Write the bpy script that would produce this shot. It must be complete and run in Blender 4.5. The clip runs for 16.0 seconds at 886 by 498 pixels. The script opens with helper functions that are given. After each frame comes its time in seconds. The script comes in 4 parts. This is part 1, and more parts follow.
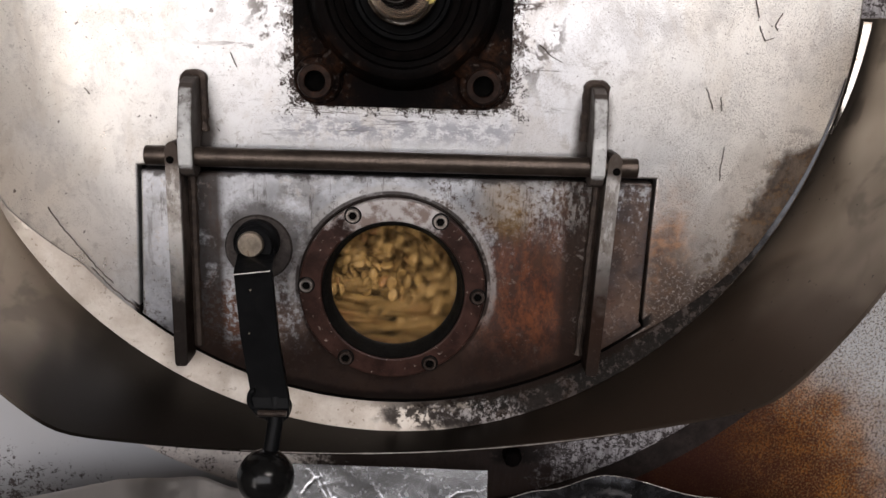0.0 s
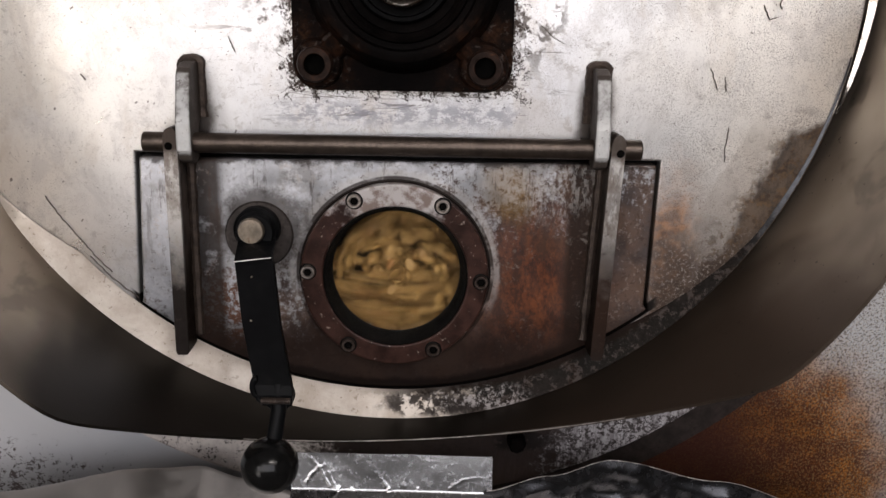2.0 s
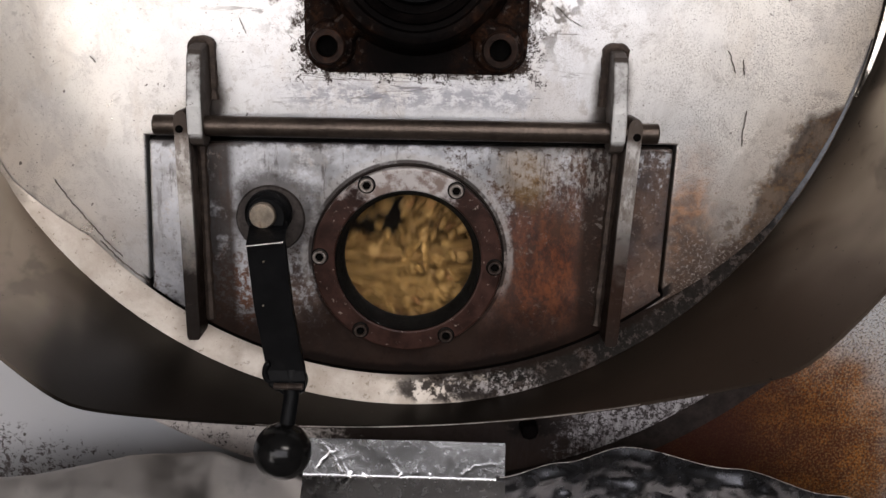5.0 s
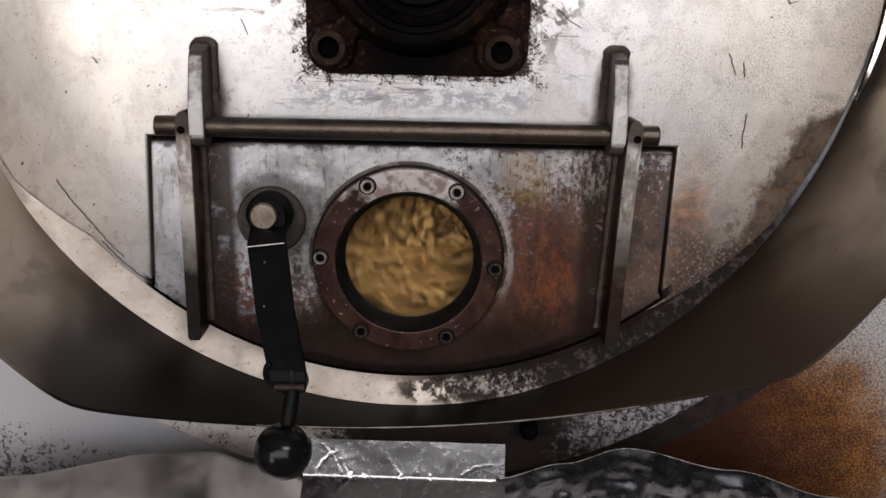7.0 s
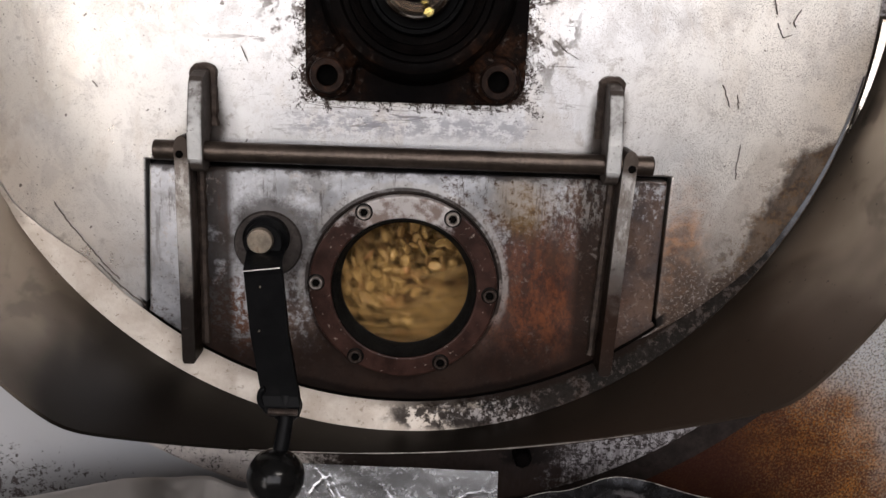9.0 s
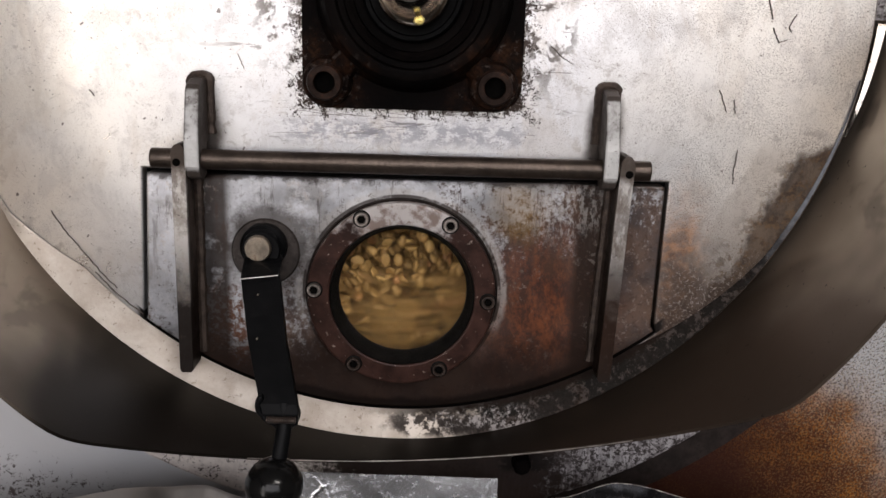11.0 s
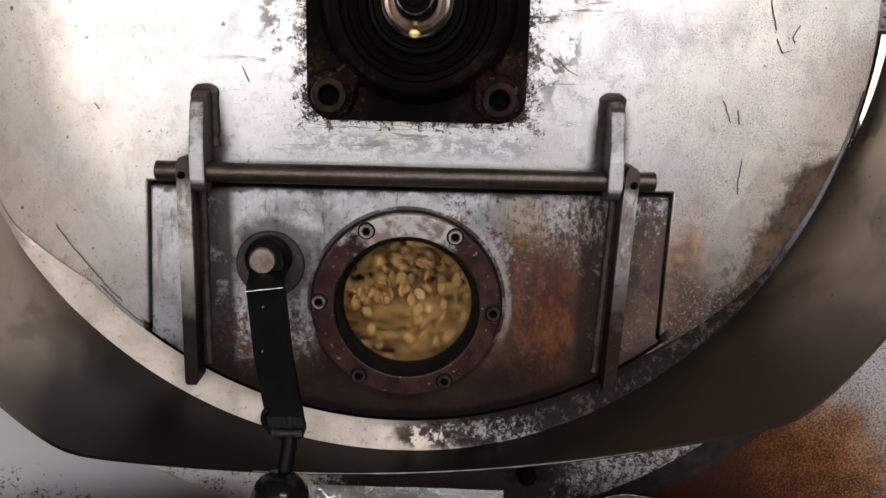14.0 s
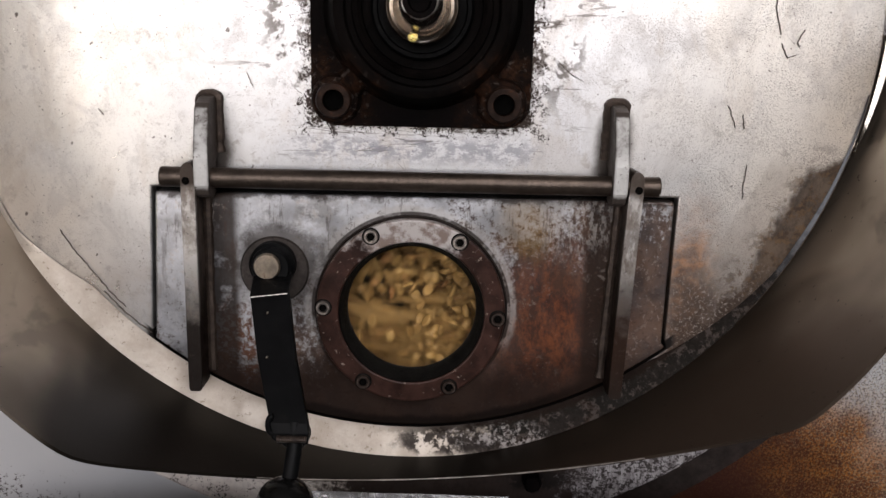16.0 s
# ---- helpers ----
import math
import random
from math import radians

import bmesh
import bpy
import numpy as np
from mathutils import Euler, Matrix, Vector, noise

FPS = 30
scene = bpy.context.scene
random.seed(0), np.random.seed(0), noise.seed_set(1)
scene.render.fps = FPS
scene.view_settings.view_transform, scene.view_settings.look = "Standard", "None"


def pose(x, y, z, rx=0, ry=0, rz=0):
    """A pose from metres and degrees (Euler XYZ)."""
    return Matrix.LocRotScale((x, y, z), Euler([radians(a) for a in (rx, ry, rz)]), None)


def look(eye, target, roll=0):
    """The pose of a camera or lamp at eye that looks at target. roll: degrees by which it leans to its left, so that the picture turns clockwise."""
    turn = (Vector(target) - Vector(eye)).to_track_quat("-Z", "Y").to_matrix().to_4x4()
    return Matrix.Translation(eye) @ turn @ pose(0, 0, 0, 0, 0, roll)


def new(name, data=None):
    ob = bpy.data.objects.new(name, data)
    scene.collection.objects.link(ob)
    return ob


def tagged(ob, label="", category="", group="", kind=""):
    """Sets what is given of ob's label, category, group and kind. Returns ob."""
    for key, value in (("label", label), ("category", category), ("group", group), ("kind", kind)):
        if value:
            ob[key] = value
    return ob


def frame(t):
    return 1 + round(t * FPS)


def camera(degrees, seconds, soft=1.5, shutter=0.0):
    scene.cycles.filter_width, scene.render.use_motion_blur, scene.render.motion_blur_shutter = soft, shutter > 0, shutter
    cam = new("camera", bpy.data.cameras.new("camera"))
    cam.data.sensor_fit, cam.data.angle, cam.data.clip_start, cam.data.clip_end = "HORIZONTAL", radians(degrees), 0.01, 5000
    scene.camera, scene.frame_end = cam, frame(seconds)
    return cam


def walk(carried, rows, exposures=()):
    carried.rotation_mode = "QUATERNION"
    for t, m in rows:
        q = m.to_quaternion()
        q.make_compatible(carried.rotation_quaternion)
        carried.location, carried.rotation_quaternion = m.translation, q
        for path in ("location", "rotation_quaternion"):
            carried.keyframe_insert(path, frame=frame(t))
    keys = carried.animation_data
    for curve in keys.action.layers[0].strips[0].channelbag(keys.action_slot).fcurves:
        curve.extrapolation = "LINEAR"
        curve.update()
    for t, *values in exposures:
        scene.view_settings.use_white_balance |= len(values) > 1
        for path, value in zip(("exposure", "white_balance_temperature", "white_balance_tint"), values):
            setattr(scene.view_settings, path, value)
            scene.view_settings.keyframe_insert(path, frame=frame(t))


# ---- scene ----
cam = camera(54.33, 16.0, soft=1.5, shutter=0.5)
PATH = [
    (0, (0.02606, -0.52353, 1.18387), (0.04375, 1.41040, 0.67433), 1.653),
    (0.5, (0.02652, -0.52128, 1.18247), (0.04597, 1.41082, 0.66612), 1.454),
    (1, (0.02540, -0.52057, 1.18204), (0.05014, 1.41100, 0.66394), 1.281),
    (1.5, (0.02399, -0.52052, 1.17978), (0.05084, 1.40993, 0.65764), 1.204),
    (2, (0.02278, -0.51923, 1.17904), (0.04779, 1.40904, 0.64884), 1.118),
    (2.5, (0.02015, -0.51726, 1.17749), (0.04475, 1.40768, 0.63530), 1.256),
    (3, (0.01928, -0.51605, 1.17818), (0.03569, 1.40592, 0.62524), 1.193),
    (3.5, (0.01892, -0.51556, 1.17733), (0.03383, 1.40627, 0.62382), 1.220),
    (4, (0.01864, -0.51421, 1.17639), (0.03386, 1.40701, 0.62081), 1.030),
    (6.5, (0.01597, -0.51493, 1.17665), (0.03254, 1.40402, 0.61331), 1.358),
    (7, (0.01728, -0.51529, 1.17693), (0.03214, 1.40519, 0.61878), 1.295),
    (7.5, (0.01642, -0.51521, 1.17885), (0.03350, 1.40812, 0.63066), 1.448),
    (8, (0.01614, -0.51764, 1.18232), (0.03666, 1.41006, 0.64980), 1.742),
    (8.5, (0.01552, -0.51915, 1.18153), (0.03414, 1.41340, 0.66685), 1.924),
    (9, (0.01707, -0.51713, 1.18058), (0.04177, 1.41662, 0.67068), 2.056),
    (11.5, (0.01730, -0.51678, 1.17902), (0.04395, 1.42262, 0.69116), 1.580),
    (12, (0.01736, -0.51533, 1.17956), (0.04098, 1.42366, 0.68992), 1.417),
    (12.5, (0.01642, -0.51702, 1.17939), (0.03931, 1.42377, 0.69691), 1.297),
    (13, (0.01602, -0.51616, 1.18013), (0.04130, 1.42503, 0.69938), 1.376),
    (13.5, (0.01565, -0.51680, 1.18021), (0.03983, 1.42609, 0.70630), 1.420),
    (14, (0.01481, -0.51637, 1.18081), (0.04092, 1.42722, 0.70987), 1.484),
    (14.5, (0.01447, -0.51660, 1.18043), (0.03819, 1.42746, 0.71132), 1.494),
    (15, (0.01447, -0.51658, 1.18090), (0.03109, 1.42911, 0.71829), 1.401),
    (15.5, (0.01379, -0.51639, 1.18078), (0.03735, 1.42978, 0.72051), 1.433),
    (16, (0.01332, -0.51541, 1.17998), (0.03446, 1.43162, 0.72320), 1.355),
]
walk(cam, [(t, look(eye, target, roll)) for t, eye, target, roll in PATH])

# ---- light: daylight through a wide shop window behind the camera, one ceiling fitting ----
S = 1.2            # height of the drum shaft above the floor
world = bpy.data.worlds.new("world")
scene.world = world
world.use_nodes = True
_wn = world.node_tree
_sky = _wn.nodes.new("ShaderNodeTexSky")
_sky.sky_type = "NISHITA"
_sky.sun_disc = False
_sky.sun_elevation = radians(35)
_sky.sun_rotation = radians(200)
_wn.links.new(_sky.outputs["Color"], _wn.nodes["Background"].inputs["Color"])
_wn.nodes["Background"].inputs["Strength"].default_value = 0.1


def area(name, m, sx, sy, watts, colour):
    la = bpy.data.lights.new(name, "AREA")
    la.shape, la.size, la.size_y, la.energy, la.color = "RECTANGLE", sx, sy, watts, colour
    ob = new(name, la)
    ob.matrix_world = m
    return ob


WIN_X0, WIN_X1, WIN_Z0, WIN_Z1, BACK_Y = -1.22, 1.40, 1.12, 2.50, -2.6
area("window_daylight", look(((WIN_X0 + WIN_X1) / 2, BACK_Y - 0.02, (WIN_Z0 + WIN_Z1) / 2), ((WIN_X0 + WIN_X1) / 2, 0, (WIN_Z0 + WIN_Z1) / 2)),
     WIN_X1 - WIN_X0, WIN_Z1 - WIN_Z0, 39.5, (1.0, 0.94, 0.962))
# fill light in an unseen glazed door, added to brighten the plate's left side
DOOR_X0, DOOR_X1, DOOR_Z0, DOOR_Z1 = -2.15, -1.25, 0.12, 2.05
area("left_fill_light", look(((DOOR_X0 + DOOR_X1) / 2, BACK_Y - 0.02, (DOOR_Z0 + DOOR_Z1) / 2), ((DOOR_X0 + DOOR_X1) / 2, 0, (DOOR_Z0 + DOOR_Z1) / 2)),
     DOOR_X1 - DOOR_X0, DOOR_Z1 - DOOR_Z0, 25, (1.0, 0.94, 0.93))
area("ceiling_light_tube", look((0.95, -2.1, 2.70), (0.95, -2.1, 0)), 1.2, 0.25, 38, (1.0, 0.92, 0.88))
scene.view_settings.exposure = -0.22


# ---- materials ----
class Mat:
    """A node material built by small steps; positions are world metres with z from the shaft."""

    def __init__(self, name, rough=0.5, metal=0.0, spec=0.5):
        self.m = bpy.data.materials.new(name)
        self.m.use_nodes = True
        self.t = self.m.node_tree
        self.b = self.t.nodes["Principled BSDF"]
        self.b.inputs["Roughness"].default_value = rough
        self.b.inputs["Metallic"].default_value = metal
        self.b.inputs["Specular IOR Level"].default_value = spec
        self._pos = None

    def node(self, kind):
        return self.t.nodes.new("ShaderNode" + kind)

    def put(self, socket, v):
        if hasattr(v, "is_linked"):
            self.t.links.new(v, socket)
        elif isinstance(v, tuple) and len(v) == 3 and socket.type == "RGBA":
            socket.default_value = (*v, 1)
        else:
            socket.default_value = v

    def pos(self):
        if self._pos is None:
            g, s = self.node("NewGeometry"), self.node("VectorMath")
            self.t.links.new(g.outputs["Position"], s.inputs[0])
            s.inputs[1].default_value = (0, 0, S)
            s.operation = "SUBTRACT"
            x = self.node("SeparateXYZ")
            self.t.links.new(s.outputs[0], x.inputs[0])
            self._pos = (s.outputs[0], x.outputs[0], x.outputs[1], x.outputs[2])
        return self._pos

    def local(self):
        return self.node("TexCoord").outputs["Object"]

    def scaled(self, vec, k):
        n = self.node("VectorMath")
        n.operation = "MULTIPLY"
        self.put(n.inputs[0], vec)
        n.inputs[1].default_value = k
        return n.outputs[0]

    def op(self, kind, a, b=0.0, c=0.0, clamp=False):
        n = self.node("Math")
        n.operation, n.use_clamp = kind, clamp
        for s, v in zip(n.inputs, (a, b, c)):
            self.put(s, v)
        return n.outputs[0]

    def noise(self, scale, detail=4.0, rough=0.6, vec=None, stretch=None, warp=0.0):
        n = self.node("TexNoise")
        v = self.pos()[0] if vec is None else vec
        if stretch:
            v = self.scaled(v, stretch)
        self.put(n.inputs["Vector"], v)
        n.inputs["Scale"].default_value, n.inputs["Detail"].default_value = scale, detail
        n.inputs["Roughness"].default_value, n.inputs["Distortion"].default_value = rough, warp
        return n.outputs["Fac"]

    def step(self, v, lo, hi, a=0.0, b=1.0):
        n = self.node("MapRange")
        n.interpolation_type = "SMOOTHSTEP"
        for s, w in zip(n.inputs[:5], (v, lo, hi, a, b)):
            self.put(s, w)
        return n.outputs[0]

    def blob(self, cx, cz, rx, rz, soft=0.4, wob=0.5, scale=60.0):
        """1 inside an uneven ellipse on the front, 0 outside."""
        p = self.pos()
        dx = self.op("DIVIDE", self.op("SUBTRACT", p[1], cx), rx)
        dz = self.op("DIVIDE", self.op("SUBTRACT", p[3], cz), rz)
        d = self.op("SQRT", self.op("ADD", self.op("MULTIPLY", dx, dx), self.op("MULTIPLY", dz, dz)))
        n = self.op("MULTIPLY", self.op("SUBTRACT", self.noise(scale), 0.5), wob * 2)
        return self.step(self.op("ADD", d, n), 1 + soft, 1 - soft)

    def mul(self, a, b):
        return self.op("MULTIPLY", a, b)

    def mix(self, f, a, b):
        n = self.node("Mix")
        n.data_type = "RGBA"
        self.put(n.inputs[0], f)
        self.put(n.inputs[6], a)
        self.put(n.inputs[7], b)
        return n.outputs[2]

    def fmix(self, f, a, b):
        n = self.node("Mix")
        self.put(n.inputs[0], f)
        self.put(n.inputs[2], a)
        self.put(n.inputs[3], b)
        return n.outputs[0]

    def out(self, colour=None, rough=None, metal=None, bump=None, height=0.0005, strength=0.5):
        for key, v in (("Base Color", colour), ("Roughness", rough), ("Metallic", metal)):
            if v is not None:
                self.put(self.b.inputs[key], v)
        if bump is not None:
            n = self.node("Bump")
            n.inputs["Strength"].default_value, n.inputs["Distance"].default_value = strength, height
            self.put(n.inputs["Height"], bump)
            self.t.links.new(n.outputs[0], self.b.inputs["Normal"])
        return self.m


def plain(name, colour, rough, metal=0.0, scale=80.0, vary=0.25, bump=0.0003, dirt=(0.02, 0.016, 0.014), dirty=0.3, local=False, spec=0.5):
    """A surface of one colour with grain, dirt at two scales and fine relief."""
    k = Mat(name, rough, metal, spec)
    v = k.local() if local else None
    n1, n2 = k.noise(scale, vec=v), k.noise(scale * 6, 3, vec=v)
    dark = tuple(c * (1 - vary) for c in colour)
    light = tuple(min(1, c * (1 + vary)) for c in colour)
    c = k.mix(k.step(n1, 0.3, 0.7), dark, light)
    c = k.mix(k.mul(k.step(k.op("ADD", k.mul(n1, 0.6), k.mul(n2, 0.4)), 0.52, 0.68), dirty), c, dirt)
    return k.out(c, k.step(n2, 0.2, 0.8, rough * 0.8, min(1, rough * 1.25)), None, n2, bump, 0.6)


def faceplate_material():
    k = Mat("worn_silver_plate", 0.34, 0.9)
    p, x, y, z = k.pos()
    big, mid, fine = k.noise(7, 3), k.noise(38, 6, 0.65), k.noise(420, 3, 0.7)
    c = k.mix(k.step(k.op("ADD", k.op("ABSOLUTE", x), k.mul(k.op("SUBTRACT", big, 0.5), 0.25)), 0.08, 0.22), (0.715, 0.718, 0.738), (0.765, 0.735, 0.69))
    c = k.mix(k.mul(k.step(mid, 0.52, 0.72), 0.35), c, (0.52, 0.50, 0.49))
    rough = k.step(mid, 0.3, 0.7, 0.30, 0.44)
    # fine dark pitting, denser on the side by the burner
    pit_zone = k.step(k.op("ADD", k.op("MULTIPLY", x, 1.6), k.mul(mid, 0.5)), 0.05, 0.60, 0.0, 0.115)
    pits = k.mul(k.step(k.noise(1250, 3, 0.75), k.op("SUBTRACT", 0.67, pit_zone), k.op("SUBTRACT", 0.72, pit_zone)), k.step(k.noise(42, 5, 0.7), 0.36, 0.56))
    c = k.mix(k.mul(pits, 0.88), c, (0.06, 0.045, 0.036))
    grain = k.mul(k.step(k.noise(1500, 2, 0.6), 0.60, 0.68), k.step(k.noise(55, 4, 0.7), 0.42, 0.62))
    c = k.mix(k.mul(grain, 0.35), c, (0.22, 0.18, 0.15))
    spots = k.mul(k.step(k.noise(190, 2, 0.5), 0.715, 0.735), 0.8)
    c = k.mix(spots, c, (0.06, 0.045, 0.04))
    blotch = k.mul(k.step(k.noise(85, 5, 0.75), 0.55, 0.62), k.step(k.noise(17, 3), 0.45, 0.6))
    c = k.mix(k.mul(blotch, 0.5), c, (0.36, 0.33, 0.31))
    brush = k.noise(34, 7, 0.75, stretch=(1.3, 1, 0.8), warp=0.5)
    c = k.mix(k.mul(k.step(brush, 0.50, 0.60), 0.30), c, (0.47, 0.45, 0.44))
    tea = k.noise(12, 6, 0.7, stretch=(1.5, 1, 0.7), warp=0.7)
    c = k.mix(k.mul(k.step(tea, 0.52, 0.60), 0.24), c, (0.52, 0.45, 0.38))
    c = k.mix(k.mul(k.mul(k.step(k.noise(150, 5, 0.8), 0.57, 0.61), k.step(big, 0.42, 0.6)), 0.30), c, (0.36, 0.32, 0.29))
    worm = k.mul(k.step(k.noise(1000, 3, 0.75), 0.55, 0.62), k.mul(k.step(x, -0.05, 0.14, 0.3, 1.0), k.step(k.noise(20, 4, 0.65), 0.40, 0.58)))
    c = k.mix(k.mul(worm, k.step(k.op("ADD", x, k.mul(z, -1.0)), 0.16, 0.30, 0.22, 0.7)), c, (0.12, 0.092, 0.075))
    hair = k.noise(18, 8, 0.85, stretch=(1, 1, 1.6), warp=2.5)
    c = k.mix(k.mul(k.mul(k.step(k.op("ABSOLUTE", k.op("SUBTRACT", hair, 0.5)), 0.006, 0.002), k.step(mid, 0.45, 0.6)), 0.5), c, (0.22, 0.18, 0.15))
    dots = k.mul(k.step(k.noise(560, 2, 0.5), 0.665, 0.69), k.step(k.noise(26, 4, 0.7), 0.42, 0.56))
    c = k.mix(k.mul(dots, 0.8), c, (0.10, 0.078, 0.064))
    for turn in (0.5, -0.8, 1.9):
        u = k.op("ADD", k.op("MULTIPLY", x, math.cos(turn)), k.op("MULTIPLY", z, math.sin(turn)))
        w = k.op("ADD", k.op("MULTIPLY", x, -math.sin(turn)), k.op("MULTIPLY", z, math.cos(turn)))
        comb = k.node("CombineXYZ")
        k.put(comb.inputs[0], k.op("MULTIPLY", u, 0.06))
        k.put(comb.inputs[2], w)
        line = k.mul(k.step(k.noise(900, 2, 0.5, vec=comb.outputs[0]), 0.66, 0.70), k.step(k.noise(45, 4, 0.7), 0.50, 0.60))
        c = k.mix(k.mul(line, 0.4), c, (0.25, 0.22, 0.20))
    peck = k.mul(k.step(k.noise(330, 4, 0.75), 0.60, 0.63), k.step(k.noise(11, 5, 0.7), 0.50, 0.62))
    c = k.mix(k.mul(peck, 0.45), c, (0.30, 0.26, 0.235))
    dust = k.mul(k.step(k.noise(1050, 2, 0.6), 0.57, 0.66), k.step(k.noise(14, 5, 0.7), 0.38, 0.62, 0.1, 0.5))
    c = k.mix(dust, c, (0.40, 0.36, 0.33))
    # scuffs
    sc = k.noise(30, 5, 0.7, stretch=(0.5, 1, 3.5), warp=1.5)
    near = k.blob(0.0045, 0.0, 0.115, 0.105, 0.25, 0.4, 30)
    c = k.mix(k.mul(k.mul(k.step(sc, 0.60, 0.64), near), 0.75), c, (0.09, 0.075, 0.065))
    # web of dark cracks in the finish beside the bearing
    v = k.node("TexVoronoi")
    v.feature = "DISTANCE_TO_EDGE"
    v.inputs["Scale"].default_value = 75
    w = k.node("VectorMath")
    w.operation = "ADD"
    k.put(w.inputs[0], p)
    wn = k.node("TexNoise")
    k.put(wn.inputs["Vector"], p)
    wn.inputs["Scale"].default_value, wn.inputs["Detail"].default_value = 130, 4
    k.put(w.inputs[1], k.scaled(wn.outputs["Color"], (0.016, 0.016, 0.016)))
    k.put(v.inputs["Vector"], w.outputs[0])
    web = k.mul(k.step(v.outputs["Distance"], 0.16, 0.05), k.step(k.noise(45, 4, 0.7), 0.47, 0.56))
    webzone = k.op("MAXIMUM", k.blob(0.080, -0.005, 0.020, 0.045, 0.4, 0.5, 50), k.blob(-0.068, -0.008, 0.020, 0.040, 0.4, 0.5, 50))
    c = k.mix(k.mul(k.mul(web, webzone), 0.85), c, (0.075, 0.06, 0.05))
    swipe = k.mul(k.mul(k.step(z, -0.074, -0.070), k.step(z, -0.060, -0.066)), k.step(k.op("ABSOLUTE", x), 0.07, 0.05))
    c = k.mix(k.mul(k.mul(swipe, k.step(k.noise(90, 5, 0.7, stretch=(0.25, 1, 3)), 0.53, 0.57)), 0.7), c, (0.10, 0.08, 0.07))
    # grime creeping out from under the bearing flange
    ax = k.op("ABSOLUTE", k.op("SUBTRACT", x, 0.0045))
    box = k.op("MAXIMUM", ax, k.op("ABSOLUTE", z))
    creep = k.op("ADD", k.op("SUBTRACT", box, 0.0655), k.op("ADD", k.mul(k.op("SUBTRACT", k.noise(120, 5, 0.7), 0.5), 0.045), k.mul(k.op("SUBTRACT", k.noise(520, 3, 0.8), 0.5), 0.05)))
    c = k.mix(k.step(creep, 0.0045, -0.001), c, (0.04, 0.03, 0.026))
    # dull smear above the hinge rod
    band = k.mul(k.step(z, -0.092, -0.083), k.step(z, -0.070, -0.078))
    band = k.mul(band, k.step(k.op("ABSOLUTE", x), 0.085, 0.06))
    c = k.mix(k.mul(k.mul(band, k.step(k.noise(170, 6, 0.8, stretch=(0.6, 1, 1)), 0.45, 0.54)), 0.75), c, (0.30, 0.30, 0.34))
    # brown halo round hinge lugs and door
    lug = k.op("SQRT", k.op("ADD", k.op("POWER", k.op("MULTIPLY", k.op("SUBTRACT", k.op("ABSOLUTE", x), 0.1195), 1.7), 2.0),
                            k.op("POWER", k.op("MULTIPLY", k.op("ADD", z, 0.082), 0.62), 2.0)))
    c = k.mix(k.mul(k.step(k.op("ADD", lug, k.mul(mid, 0.02)), 0.034, 0.021), 0.9), c, (0.060, 0.043, 0.034))
    # heat-browned area and a dark band low on the burner side
    grey = k.blob(0.210, -0.165, 0.040, 0.050, 0.6, 0.5, 45)
    c = k.mix(k.mul(grey, 0.4), c, (0.34, 0.29, 0.25))
    rust = k.blob(0.171, -0.172, 0.016, 0.050, 0.7, 0.6, 60)
    c = k.mix(k.mul(rust, 0.88), c, k.mix(k.step(k.noise(160, 4), 0.4, 0.65), (0.13, 0.058, 0.028), (0.34, 0.145, 0.045)))
    # dark ragged band along the edge that widens downwards, with a paler band beside it
    rad = k.op("SQRT", k.op("ADD", k.mul(x, x), k.mul(z, z)))
    ragged = k.op("ADD", k.mul(k.op("SUBTRACT", k.noise(20, 4, 0.5, warp=0.5), 0.5), 0.040), k.mul(k.op("SUBTRACT", k.noise(160, 4, 0.7), 0.5), 0.010))
    wide = k.step(z, -0.090, -0.165, 0.028, 0.017)
    on_side = k.mul(k.step(x, 0.14, 0.18), k.step(k.op("ADD", z, ragged), -0.076, -0.088))
    edge_band = k.mul(on_side, k.step(k.op("ADD", k.op("SUBTRACT", 0.276, rad), ragged), k.op("ADD", wide, 0.004), k.op("SUBTRACT", wide, 0.004)))
    pale_band = k.mul(on_side, k.step(k.op("ADD", k.op("SUBTRACT", 0.276, rad), k.mul(ragged, 0.6)), 0.0475, 0.0455))
    c = k.mix(k.mul(pale_band, 0.28), c, (0.38, 0.34, 0.30))
    c = k.mix(k.mul(edge_band, 0.95), c, k.mix(k.step(k.noise(70, 6, 0.75, stretch=(1, 1, 0.6)), 0.38, 0.62), (0.050, 0.036, 0.028), (0.14, 0.100, 0.070)))
    crust = k.mul(k.mul(on_side, k.step(rad, 0.236, 0.256)), k.step(k.noise(120, 5, 0.7), 0.50, 0.56))
    c = k.mix(k.mul(crust, 0.65), c, k.mix(k.step(k.noise(200, 3), 0.4, 0.6), (0.06, 0.038, 0.026), (0.17, 0.105, 0.055)))
    low = k.op("MAXIMUM", k.blob(0.15, -0.245, 0.10, 0.045, 0.5, 0.5, 30), k.blob(0.192, -0.196, 0.050, 0.040, 0.6, 0.6, 40))
    c = k.mix(k.mul(low, 0.85), c, (0.055, 0.038, 0.030))
    flake = k.mul(k.blob(0.200, -0.188, 0.040, 0.034, 0.5, 0.6, 40), k.step(k.noise(420, 6, 0.8), 0.53, 0.59))
    c = k.mix(k.mul(flake, 0.5), c, (0.50, 0.46, 0.43))
    seam = k.mul(k.mul(k.step(rad, 0.2600, 0.2590), k.step(rad, 0.2535, 0.2545)), k.step(z, -0.185, -0.195))
    seam = k.mul(seam, k.step(k.op("ABSOLUTE", x), 0.168, 0.163))
    c = k.mix(seam, c, (0.010, 0.008, 0.007))
